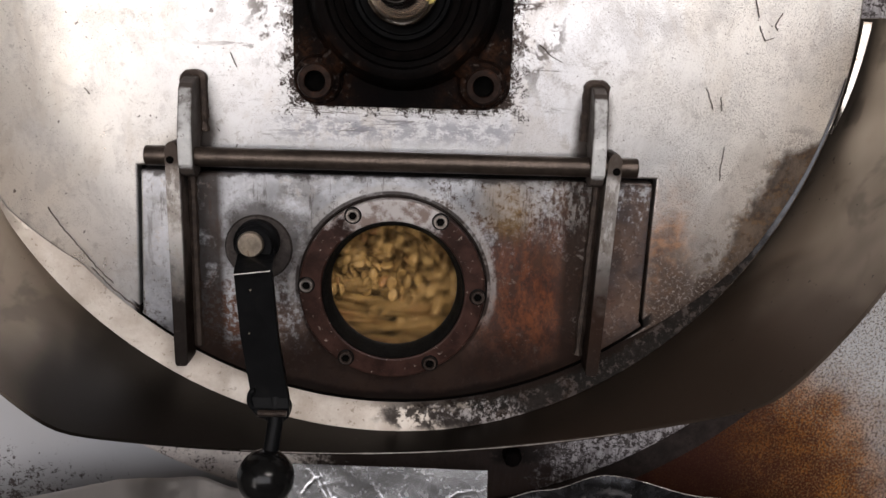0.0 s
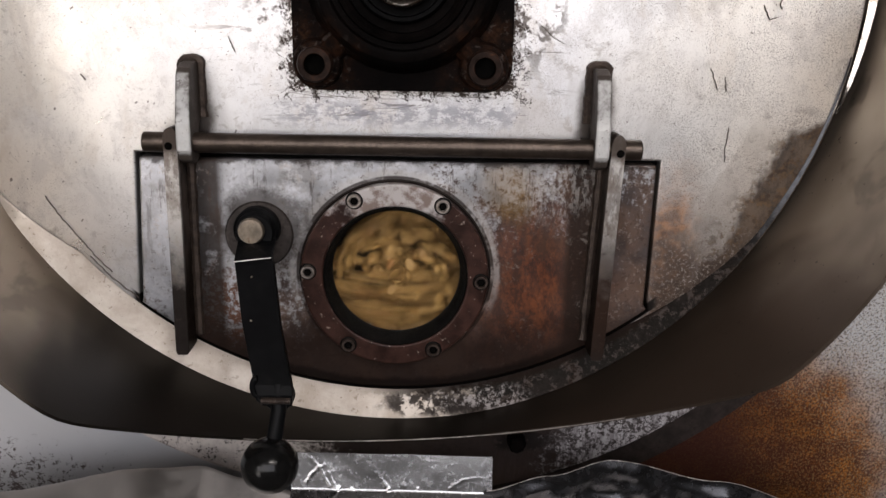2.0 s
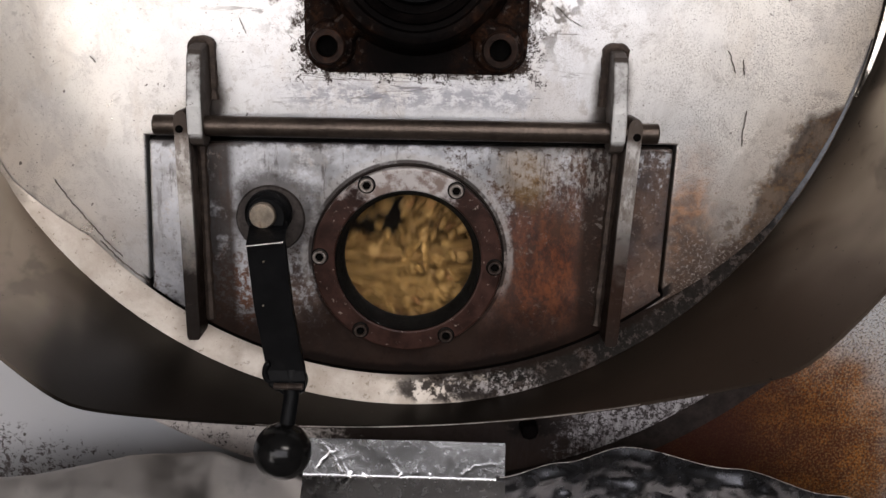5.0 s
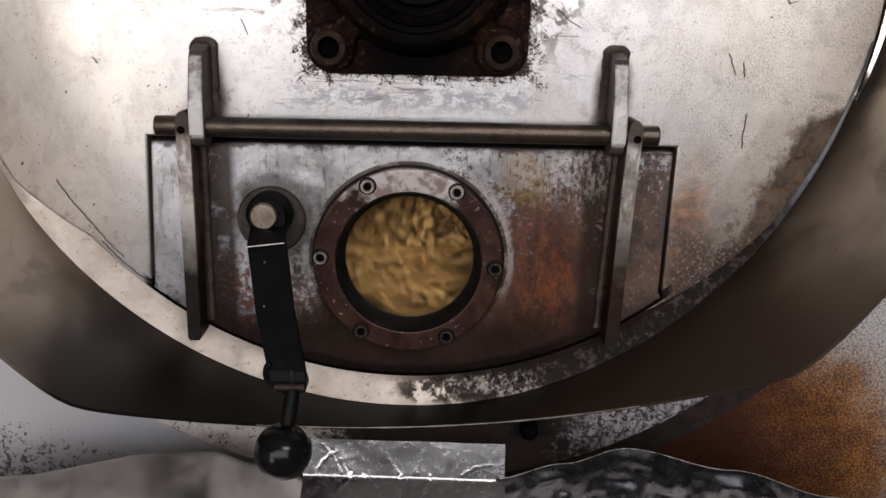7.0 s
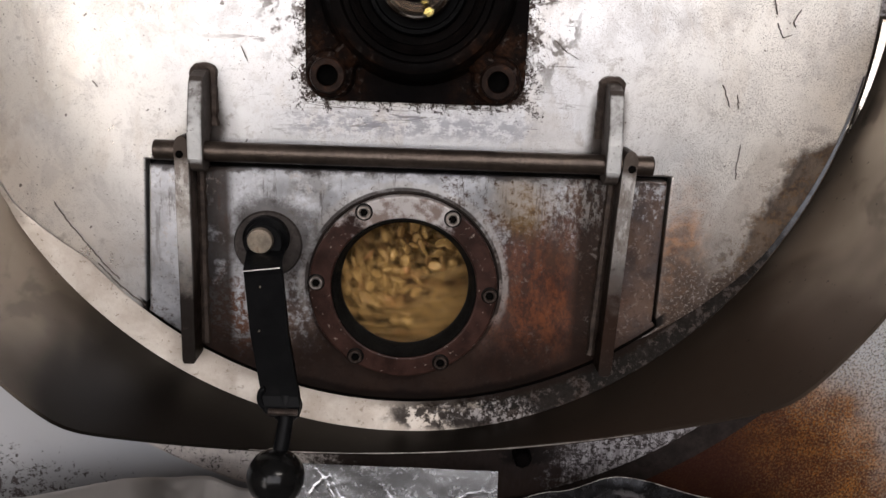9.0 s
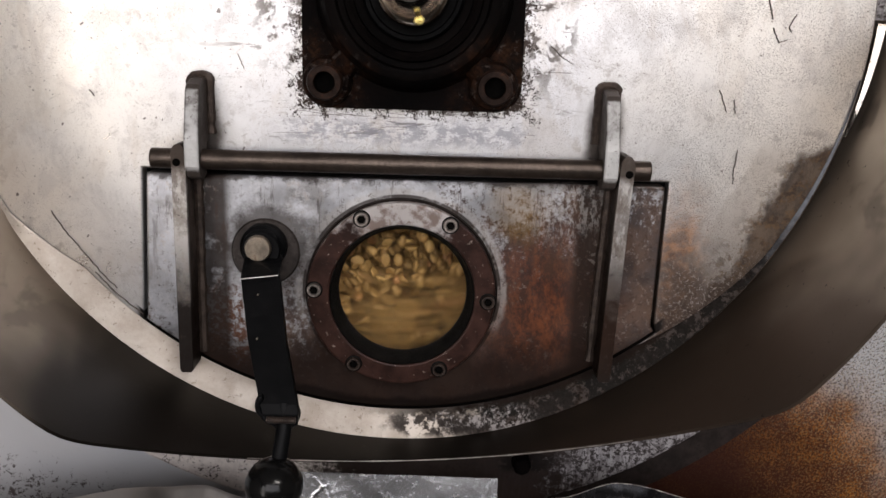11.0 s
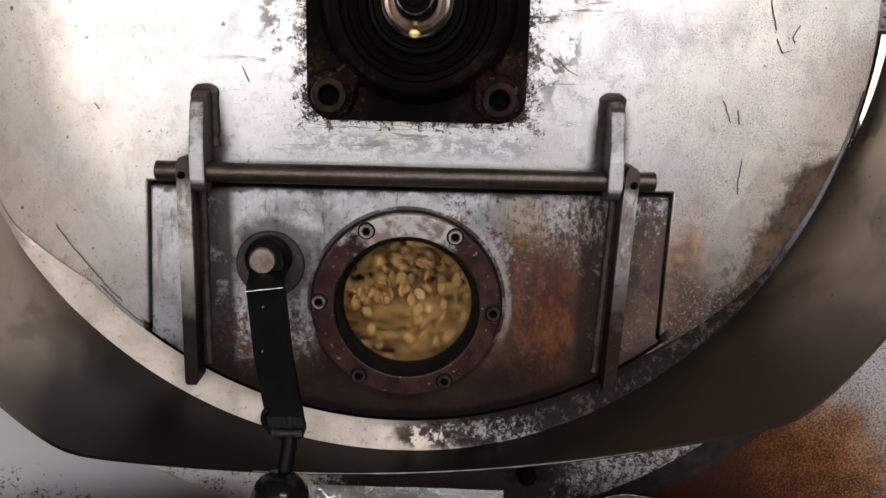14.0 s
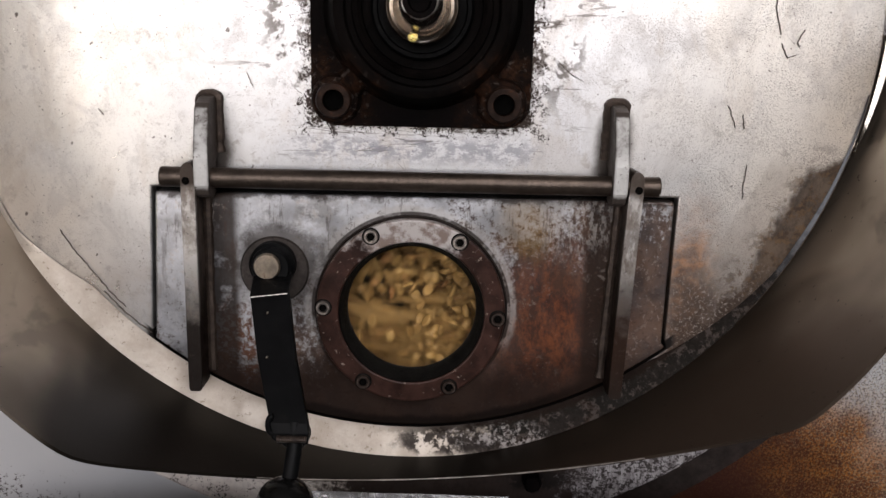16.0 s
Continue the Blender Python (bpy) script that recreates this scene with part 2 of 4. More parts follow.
    film_mask = k.op("MAXIMUM", k.op("MAXIMUM", k.op("MAXIMUM", rust, seam), low), k.op("MAXIMUM", edge_band, pits))
    k.put(k.b.inputs["Specular IOR Level"], k.step(film_mask, 0, 1, 0.5, 0.2))
    metal = k.step(film_mask, 0.0, 1.0, 0.92, 0.3)
    return k.out(c, k.fmix(film_mask, k.op("ADD", rough, k.mul(k.op("SUBTRACT", brush, 0.5), 0.35)), 0.5), metal, k.op("ADD", k.op("ADD", fine, k.mul(mid, 2.0)), k.mul(brush, 0.8)), 0.0002, 0.35)


def rim_material():
    k = Mat("cream_worn_rim", 0.45, 0.35, 0.03)
    p, x, y, z = k.pos()
    mid, fine = k.noise(45, 6, 0.7), k.noise(300, 4, 0.7)
    c = k.mix(k.step(mid, 0.35, 0.65), (0.58, 0.525, 0.46), (0.48, 0.415, 0.35))
    c = k.mix(k.mul(k.step(fine, 0.60, 0.68), 0.6), c, (0.2, 0.15, 0.11))
    burnt = k.step(k.op("ADD", x, k.mul(k.op("SUBTRACT", k.noise(55, 5, 0.75), 0.5), 0.14)), 0.018, 0.050)
    c = k.mix(k.mul(burnt, 0.98), c, k.mix(k.step(k.op("ADD", k.mul(fine, 0.5), k.mul(mid, 0.5)), 0.44, 0.58), (0.0025, 0.0018, 0.0016), (0.011, 0.0085, 0.008)))
    crusty = k.mul(burnt, k.step(k.noise(75, 6, 0.8), 0.50, 0.57))
    c = k.mix(k.mul(crusty, 0.8), c, k.mix(k.step(fine, 0.45, 0.6), (0.030, 0.019, 0.014), (0.075, 0.062, 0.056)))
    steel = k.step(k.op("ADD", x, k.mul(k.op("SUBTRACT", mid, 0.5), 0.06)), 0.215, 0.250)
    c = k.mix(k.mul(steel, 0.9), c, k.mix(k.step(mid, 0.35, 0.65), (0.08, 0.084, 0.092), (0.17, 0.178, 0.195)))
    spot = k.mul(k.blob(0.025, -0.268, 0.032, 0.008, 0.3, 0.9, 70), k.step(k.noise(120, 4, 0.7), 0.40, 0.48))
    c = k.mix(k.mul(spot, 0.95), c, (0.025, 0.02, 0.018))
    fleck = k.mul(k.blob(0.055, -0.261, 0.034, 0.008, 0.3, 0.6, 60), k.step(k.noise(190, 6, 0.8), 0.49, 0.57))
    c = k.mix(k.mul(fleck, 0.7), c, (0.42, 0.39, 0.38))
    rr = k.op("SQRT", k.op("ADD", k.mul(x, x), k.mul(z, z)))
    # ragged dark inner edge, from the middle to the right
    darkening = k.step(k.op("ADD", rr, k.mul(k.op("SUBTRACT", k.noise(130, 5, 0.75), 0.5), 0.014)), 0.2640, 0.2615)
    c = k.mix(k.mul(k.mul(darkening, k.step(x, -0.03, 0.02)), 0.92), c, (0.014, 0.0095, 0.0075))
    return k.out(c, k.step(mid, 0.3, 0.7, 0.35, 0.6), k.op("MAXIMUM", k.step(burnt, 0, 1, 0.35, 0.0), k.mul(steel, 0.8)), fine, 0.0003, 0.5)


def door_material():
    k = Mat("heat_stained_door", 0.38, 0.8)
    p, x, y, z = k.pos()
    mid, fine = k.noise(50, 6, 0.7), k.noise(330, 4, 0.7)
    streak = k.noise(60, 5, 0.7, stretch=(1.6, 1, 0.5))
    c = k.mix(k.step(mid, 0.35, 0.65), (0.52, 0.53, 0.56), (0.68, 0.69, 0.73))
    c = k.mix(k.mul(k.step(k.noise(30, 6, 0.7), 0.50, 0.62), 0.5), c, (0.30, 0.28, 0.27))
    c = k.mix(k.mul(k.step(k.noise(75, 6, 0.75), 0.54, 0.60), 0.5), c, (0.74, 0.74, 0.76))
    # brown heat stain growing towards the burner side and downwards
    t = k.op("ADD", k.op("MULTIPLY", x, 3.2), k.op("MULTIPLY", k.op("ADD", z, 0.165), -7.5))
    t = k.op("ADD", t, k.op("ADD", k.mul(k.op("SUBTRACT", streak, 0.5), 1.0), k.mul(k.op("SUBTRACT", fine, 0.5), 1.5)))
    brown = k.step(t, -0.26, 0.12)
    tone = k.mix(k.step(k.noise(40, 5, 0.7), 0.35, 0.65), (0.036, 0.016, 0.009), (0.115, 0.056, 0.026))
    c = k.mix(k.mul(brown, 0.9), c, tone)
    orange = k.blob(0.085, -0.190, 0.034, 0.050, 0.9, 0.6, 30)
    c = k.mix(k.mul(orange, 0.75), c, k.mix(k.step(k.noise(110, 6, 0.8, stretch=(1.3, 1, 0.7)), 0.40, 0.62), (0.055, 0.018, 0.010), (0.215, 0.062, 0.020)))
    ochre = k.blob(0.070, -0.125, 0.016, 0.018, 0.5, 0.6, 60)
    c = k.mix(k.mul(ochre, 0.5), c, (0.30, 0.19, 0.07))
    redrust = k.mul(k.blob(-0.108, -0.205, 0.018, 0.026, 0.4, 0.5, 60), k.step(fine, 0.45, 0.55))
    c = k.mix(k.mul(redrust, 0.85), c, (0.22, 0.10, 0.06))
    halo = k.op("SQRT", k.op("ADD", k.mul(x, x), k.op("POWER", k.op("ADD", z, 0.1785), 2.0)))
    halo = k.mul(k.step(k.op("ADD", halo, k.mul(k.op("SUBTRACT", mid, 0.5), 0.012)), 0.0665, 0.0635), k.step(k.op("ADD", z, k.mul(mid, 0.05)), -0.19, -0.15))
    c = k.mix(k.mul(halo, 0.5), c, (0.60, 0.57, 0.55))
    # panel darker in a band about each strap
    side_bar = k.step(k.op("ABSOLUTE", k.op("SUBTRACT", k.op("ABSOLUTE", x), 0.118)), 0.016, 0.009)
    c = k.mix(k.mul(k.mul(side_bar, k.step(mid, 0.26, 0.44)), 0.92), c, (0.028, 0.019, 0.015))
    # bare bright scraping
    bare = k.mul(k.step(k.noise(210, 4, 0.75), 0.56, 0.60), k.step(k.noise(24, 3), 0.46, 0.6))
    c = k.mix(k.mul(bare, k.step(brown, 0, 1, 0.4, 0.22)), c, (0.56, 0.50, 0.45))
    drip = k.mul(k.step(k.noise(48, 6, 0.75, stretch=(2.2, 1, 0.35)), 0.55, 0.62), k.step(k.op("ADD", z, k.mul(mid, 0.06)), -0.17, -0.085))
    c = k.mix(k.mul(drip, 0.6), c, (0.075, 0.050, 0.040))
    # dark strip along the top: the hinge rod's shade painted on the panel
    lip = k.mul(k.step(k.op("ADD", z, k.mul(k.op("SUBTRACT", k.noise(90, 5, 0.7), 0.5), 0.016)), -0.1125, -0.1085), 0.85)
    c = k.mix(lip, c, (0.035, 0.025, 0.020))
    pale = k.mul(k.blob(0.098, -0.122, 0.024, 0.018, 0.6, 0.6, 60), k.step(k.noise(280, 4, 0.75, stretch=(1.4, 1, 0.6)), 0.47, 0.56))
    c = k.mix(k.mul(pale, 0.4), c, (0.55, 0.52, 0.49))
    c = k.mix(k.mul(k.step(fine, 0.56, 0.64), k.step(brown, 0, 1, 0.28, 0.6)), c, (0.07, 0.045, 0.037))
    greasy = k.op("SQRT", k.op("ADD", k.op("POWER", k.op("ADD", x, 0.0815), 2.0), k.op("POWER", k.op("ADD", z, 0.152), 2.0)))
    greasy = k.step(k.op("ADD", greasy, k.mul(k.op("SUBTRACT", k.noise(90, 5, 0.75), 0.5), 0.03)), 0.034, 0.020)
    c = k.mix(k.mul(greasy, 0.8), c, (0.055, 0.044, 0.038))
    # dark stained bottom, with the lever's contact shade painted into it
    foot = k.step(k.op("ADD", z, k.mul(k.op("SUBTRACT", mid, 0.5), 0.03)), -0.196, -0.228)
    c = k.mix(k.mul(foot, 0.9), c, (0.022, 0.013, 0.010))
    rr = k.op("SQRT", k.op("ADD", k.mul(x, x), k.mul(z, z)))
    # near-black band along the middle of the bottom edge
    near_black = k.mul(k.step(k.op("ADD", rr, k.mul(k.op("SUBTRACT", mid, 0.5), 0.010)), 0.2475, 0.2515), k.step(k.op("ABSOLUTE", k.op("SUBTRACT", x, 0.01)), 0.12, 0.07))
    c = k.mix(k.mul(near_black, 0.9), c, (0.010, 0.007, 0.006))
    groove = k.op("SQRT", k.op("ADD", k.mul(x, x), k.op("POWER", k.op("ADD", z, 0.1785), 2.0)))
    groove = k.step(k.op("ABSOLUTE", k.op("SUBTRACT", groove, 0.0602)), 0.0016, 0.0007)
    c = k.mix(k.mul(k.mul(groove, k.step(k.noise(60, 3), 0.35, 0.5)), 0.85), c, (0.03, 0.02, 0.016))
    k.put(k.b.inputs["Specular IOR Level"], k.step(k.op("MAXIMUM", brown, foot), 0, 1, 0.5, 0.12))
    metal = k.step(brown, 0, 1, 0.85, 0.35)
    return k.out(c, k.step(mid, 0.3, 0.7, 0.28, 0.46), metal, k.op("ADD", fine, mid), 0.0003, 0.4)


def ring_material():
    k = Mat("browned_ring", 0.42, 0.15, 0.2)
    p, x, y, z = k.pos()
    mid, fine = k.noise(70, 5, 0.7), k.noise(350, 4, 0.7)
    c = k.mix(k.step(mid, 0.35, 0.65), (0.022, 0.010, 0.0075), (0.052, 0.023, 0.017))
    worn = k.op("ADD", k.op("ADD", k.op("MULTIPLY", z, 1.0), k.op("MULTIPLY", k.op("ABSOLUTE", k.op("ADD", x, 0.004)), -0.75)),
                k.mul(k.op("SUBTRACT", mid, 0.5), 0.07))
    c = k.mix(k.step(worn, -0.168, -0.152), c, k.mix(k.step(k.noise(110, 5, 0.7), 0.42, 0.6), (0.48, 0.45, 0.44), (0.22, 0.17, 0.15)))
    c = k.mix(k.mul(k.step(fine, 0.64, 0.69), 0.5), c, (0.5, 0.42, 0.36))
    return k.out(c, k.step(mid, 0.3, 0.7, 0.35, 0.5), None, fine, 0.0003, 0.4)


def collar_material():
    k = Mat("smoked_sheet_steel", 0.40, 0.75, 0.2)
    p, x, y, z = k.pos()
    big, mid = k.noise(9, 4), k.noise(40, 5)
    c = k.mix(k.step(big, 0.35, 0.65), (0.34, 0.285, 0.23), (0.27, 0.225, 0.18))
    # darker towards the bottom; the dark tone is paler on the right
    low_dark = k.op("ADD", k.op("MULTIPLY", z, -3.5), k.mul(k.op("SUBTRACT", k.noise(6, 3, 0.5, warp=0.6, stretch=(0.6, 1, 1.6)), 0.5), 0.8))
    low_dark = k.op("ADD", low_dark, k.op("MULTIPLY", x, 0.30))
    dark_tone = k.mix(k.step(k.op("ADD", x, k.mul(k.op("SUBTRACT", big, 0.5), 0.2)), 0.0, 0.17), (0.009, 0.007, 0.0055), (0.085, 0.063, 0.048))
    black = k.step(low_dark, 0.44, 0.68)
    c = k.mix(k.mul(black, 0.97), c, dark_tone)
    smear = k.noise(7, 4, 0.55, stretch=(0.5, 1.2, 2.2), warp=1.0)
    c = k.mix(k.mul(k.mul(k.step(smear, 0.50, 0.57), k.op("SUBTRACT", 1.0, black)), 0.45), c, (0.05, 0.04, 0.034))
    c = k.mix(k.mul(k.step(k.noise(260, 2), 0.70, 0.74), 0.7), c, (0.04, 0.03, 0.025))
    return k.out(c, k.step(big, 0.3, 0.7, 0.40, 0.52), None, mid, 0.0004, 0.15)


def body_material():
    k = Mat("enamel_body_panel", 0.45, 0.1)
    p, x, y, z = k.pos()
    mid, fine = k.noise(22, 5, 0.65), k.noise(620, 3, 0.8)
    c = k.mix(k.step(k.noise(6, 3), 0.35, 0.65), (0.46, 0.475, 0.50), (0.55, 0.55, 0.56))
    # speckled rust, heavy on the burner side, light low on the other
    heat = k.op("ADD", k.blob(0.265, -0.345, 0.100, 0.085, 0.6, 0.45, 18), k.mul(k.blob(-0.300, -0.368, 0.095, 0.042, 0.7, 0.5, 22), 0.9))
    grit = k.noise(270, 5, 0.8)
    speck = k.step(grit, k.op("SUBTRACT", 0.685, k.mul(heat, 0.20)), k.op("SUBTRACT", 0.705, k.mul(heat, 0.20)))
    side = k.step(x, -0.05, 0.05)
    warm = k.mix(k.step(k.op("ADD", k.mul(mid, 0.5), k.mul(k.noise(120, 5, 0.8), 0.5)), 0.43, 0.57), (0.085, 0.022, 0.010), (0.33, 0.125, 0.024))
    c = k.mix(k.mul(side, k.step(heat, 0.02, 0.75)), c, warm)
    flecks = k.noise(560, 4, 0.8)
    cover = k.mul(side, k.step(heat, 0.0, 0.9, 0.0, 0.040))
    dark = k.step(flecks, k.op("SUBTRACT", 0.525, cover), k.op("SUBTRACT", 0.540, cover))
    c = k.mix(k.mul(k.mul(side, dark), 0.95), c, k.mix(heat, (0.10, 0.08, 0.065), (0.070, 0.026, 0.012)))
    pale = k.mul(k.mul(side, k.step(k.noise(600, 3, 0.8), 0.535, 0.555)), k.step(heat, 1.0, 0.1, 0.6, 1.0))
    c = k.mix(k.mul(pale, 0.75), c, k.mix(heat, (0.52, 0.48, 0.43), (0.42, 0.27, 0.11)))
    c = k.mix(k.mul(speck, k.step(side, 0, 1, 0.9, 0.0)), c, (0.055, 0.037, 0.032))
    low_dark = k.blob(0.190, -0.330, 0.100, 0.080, 0.6, 0.35, 20)
    # brown band above the foil sheet: its contact shade painted on the panel
    edge = k.blob(-0.20, -0.362, 0.17, 0.022, 0.7, 0.4, 30)
    c = k.mix(k.mul(edge, 0.2), c, (0.06, 0.042, 0.034))
    c = k.mix(k.mul(low_dark, k.step(fine, 0.35, 0.62, 0.98, 0.90)), c, (0.036, 0.0135, 0.010))
    k.put(k.b.inputs["Specular IOR Level"], k.step(k.op("MAXIMUM", k.mul(heat, side), low_dark), 0, 1, 0.5, 0.06))
    return k.out(c, k.fmix(speck, 0.38, 0.75), None, fine, 0.0003, 0.4)


def flange_material():
    k = Mat("flaking_drum_flange", 0.55, 0.2, 0.15)
    p, x, y, z = k.pos()
    mid, fine = k.noise(60, 6, 0.75), k.noise(330, 4, 0.8)
    c = k.mix(k.step(mid, 0.35, 0.65), (0.68, 0.63, 0.58), (0.50, 0.45, 0.42))
    scored = k.noise(240, 4, 0.7, stretch=(1.6, 1, 0.35))
    c = k.mix(k.step(x, 0.02, 0.10), c, k.mix(k.step(scored, 0.38, 0.62), (0.22, 0.205, 0.21), (0.46, 0.44, 0.45)))
    burnt = k.step(k.op("ADD", k.op("ABSOLUTE", k.op("SUBTRACT", x, 0.03)), k.mul(k.op("SUBTRACT", mid, 0.5), 0.16)), 0.097, 0.072)
    c = k.mix(k.mul(burnt, 0.97), c, (0.022, 0.013, 0.010))
    flakes = k.step(k.op("ADD", k.mul(mid, 0.35), k.mul(fine, 0.65)), k.step(x, -0.1, 0.12, 0.545, 0.505), k.step(x, -0.1, 0.12, 0.575, 0.535))
    c = k.mix(k.mul(flakes, 0.9), c, (0.03, 0.022, 0.020))
    near_black = k.mul(k.blob(0.086, -0.3045, 0.022, 0.0075, 0.3, 0.8, 90), k.step(k.noise(180, 4, 0.7), 0.38, 0.46))
    c = k.mix(k.mul(near_black, 0.95), c, (0.012, 0.009, 0.008))
    red = k.blob(0.172, -0.305, 0.0045, 0.0018, 0.4, 0.9, 200)
    c = k.mix(k.mul(red, 0.85), c, (0.07, 0.018, 0.016))
    return k.out(c, 0.55, None, k.op("ADD", fine, mid), 0.0005, 0.5)


def strap_material():
    k = Mat("stained_steel_strap", 0.4, 0.6, 0.05)
    p, x, y, z = k.pos()
    mid, fine = k.noise(80, 5, 0.7), k.noise(350, 4, 0.7)
    c = k.mix(k.step(mid, 0.35, 0.65), (0.66, 0.64, 0.62), (0.34, 0.31, 0.28))
    # darker towards the lower end
    near_black = k.step(k.op("ADD", z, k.mul(k.op("SUBTRACT", mid, 0.5), 0.08)), -0.138, -0.190)
    c = k.mix(k.mul(near_black, 0.985), c, (0.012, 0.0085, 0.007))
    red = k.mul(k.step(x, 0.0, 0.05), k.blob(0.127, -0.185, 0.02, 0.035, 0.5, 0.5, 70))
    c = k.mix(k.mul(red, 0.6), c, (0.034, 0.017, 0.011))
    # side faces darker than the front
    side = k.step(y, -0.0225, -0.0195)
    c = k.mix(k.mul(side, 0.96), c, (0.012, 0.008, 0.006))
    worn = k.step(k.noise(55, 6, 0.75, stretch=(1.5, 1, 0.5)), 0.48, 0.58)
    c = k.mix(k.mul(k.mul(worn, k.op("SUBTRACT", 1.0, near_black)), 0.6), c, (0.13, 0.10, 0.085))
    cap = k.step(z, -0.106, -0.099)
    c = k.mix(k.mul(cap, 0.9), c, (0.050, 0.036, 0.028))
    c = k.mix(k.mul(k.step(fine, 0.6, 0.68), 0.6), c, (0.06, 0.045, 0.04))
    return k.out(c, k.step(mid, 0.3, 0.7, 0.3, 0.5), k.step(k.op("MAXIMUM", k.op("MAXIMUM", near_black, cap), side), 0, 1, 0.6, 0.0), fine, 0.0003, 0.4)


def cast_material():
    k = Mat("greasy_black_casting", 0.5, 0.0, 0.02)
    p, x, y, z = k.pos()
    mid, fine = k.noise(60, 6, 0.75), k.noise(320, 4, 0.75)
    c = k.mix(k.step(mid, 0.35, 0.65), (0.0022, 0.0018, 0.0018), (0.0048, 0.0036, 0.0034))
    ax, az = k.op("ABSOLUTE", k.op("SUBTRACT", x, 0.0030)), k.op("ABSOLUTE", z)
    d = k.op("SQRT", k.op("ADD", k.op("POWER", k.op("SUBTRACT", ax, 0.0487), 2.0), k.op("POWER", k.op("SUBTRACT", az, 0.0495), 2.0)))
    rust = k.step(k.op("ADD", d, k.mul(k.op("SUBTRACT", mid, 0.5), 0.05)), 0.034, 0.012)
    c = k.mix(k.mul(rust, k.step(fine, 0.35, 0.6, 0.2, 0.75)), c, k.mix(k.step(k.noise(140, 4), 0.4, 0.62), (0.014, 0.008, 0.006), (0.040, 0.018, 0.010)))
    chalk = k.mul(rust, k.step(k.noise(230, 4, 0.75), 0.58, 0.63))
    c = k.mix(k.mul(chalk, 0.5), c, (0.11, 0.09, 0.08))
    return k.out(c, k.step(mid, 0.3, 0.7, 0.4, 0.65), None, k.op("ADD", fine, mid), 0.0008, 0.6)


def lug_material():
    k = Mat("grey_painted_lug", 0.42, 0.15, 0.12)
    p, x, y, z = k.pos()
    mid, fine = k.noise(90, 5, 0.7), k.noise(400, 3, 0.7)
    c = k.mix(k.step(mid, 0.35, 0.65), (0.50, 0.50, 0.495), (0.62, 0.62, 0.61))
    # pale front face, dark brown sides, split by depth
    bare = k.op("ADD", y, k.mul(k.op("SUBTRACT", mid, 0.5), 0.004))
    bare = k.step(bare, k.step(z, -0.083, -0.054, -0.0262, -0.0205), k.step(z, -0.083, -0.054, -0.0245, -0.0188))
    c = k.mix(k.mul(bare, 0.95), c, (0.045, 0.032, 0.025))
    c = k.mix(k.mul(k.step(fine, 0.62, 0.68), 0.7), c, (0.10, 0.08, 0.07))
    return k.out(c, k.step(mid, 0.3, 0.7, 0.35, 0.55), None, fine, 0.0003, 0.4)


def foil_material(name, colour, rough, scale, height):
    k = Mat(name, rough, 1.0)
    n1, n2 = k.noise(scale, 3, 0.5, warp=0.8), k.noise(scale * 4, 4, 0.6)
    c = k.mix(k.step(n1, 0.3, 0.7), tuple(v * 0.75 for v in colour), colour)
    c = k.mix(k.mul(k.step(n2, 0.58, 0.7), 0.4), c, tuple(v * 0.35 for v in colour))
    return k.out(c, k.step(n2, 0.3, 0.7, rough * 0.7, rough * 1.4), None, k.op("ADD", n1, k.mul(n2, 0.2)), height, 0.7)


def bean_material():
    k = Mat("drying_coffee_bean", 0.55, 0.0, 0.3)
    r = k.node("ObjectInfo").outputs["Random"]
    g = k.node("NewGeometry").outputs["Random Per Island"]
    v = k.local()
    n = k.noise(260, 4, 0.6, vec=v)
    f = k.op("FRACT", k.op("ADD", r, g))
    c = k.mix(f, (0.24, 0.140, 0.046), (0.35, 0.220, 0.078))
    c = k.mix(k.step(f, 0.86, 0.98), c, (0.26, 0.125, 0.045))
    c = k.mix(k.mul(k.step(n, 0.5, 0.7), 0.4), c, (0.18, 0.100, 0.034))
    return k.out(c, 0.5, None, n, 0.0002, 0.4)


def glass_material():
    k = Mat("sight_glass", 0.03, 0.0)
    k.b.inputs["Transmission Weight"].default_value = 1.0
    k.b.inputs["IOR"].default_value = 1.45
    n = k.noise(60, 3)
    return k.out((0.93, 0.92, 0.88), k.step(n, 0.3, 0.7, 0.02, 0.06))


PLATE, RIM, DOOR, RING = faceplate_material(), rim_material(), door_material(), ring_material()
COLLAR, BODY, FLANGE, BEAN, GLASS = collar_material(), body_material(), flange_material(), bean_material(), glass_material()
ROD = plain("oily_steel_rod", (0.085, 0.066, 0.054), 0.36, 0.8, 90, 0.3, dirty=0.5)
LUG = lug_material()
STRAP = strap_material()
WELD = plain("brown_weld_bead", (0.060, 0.043, 0.034), 0.5, 0.5, 200, 0.4, 0.0006)
CAST = cast_material()
SEAL = plain("black_bearing_seal", (0.0025, 0.0025, 0.0028), 0.42, 0.0, 90, 0.4, dirty=0.1, spec=0.04)
BOLT = plain("dark_socket_screw", (0.060, 0.044, 0.036), 0.4, 0.6, 150, 0.4)
BRIGHT_BOLT = plain("worn_bright_screw", (0.62, 0.58, 0.55), 0.32, 0.8, 200, 0.3, dirty=0.4)
SCREW = plain("worn_steel_screw", (0.34, 0.30, 0.27), 0.36, 0.8, 240, 0.4, dirt=(0.05, 0.032, 0.024), dirty=0.8)
RUSTY_BOLT = plain("rusty_flange_bolt", (0.022, 0.013, 0.010), 0.5, 0.1, 120, 0.5, 0.0006, dirt=(0.075, 0.030, 0.013), dirty=0.8, spec=0.07)
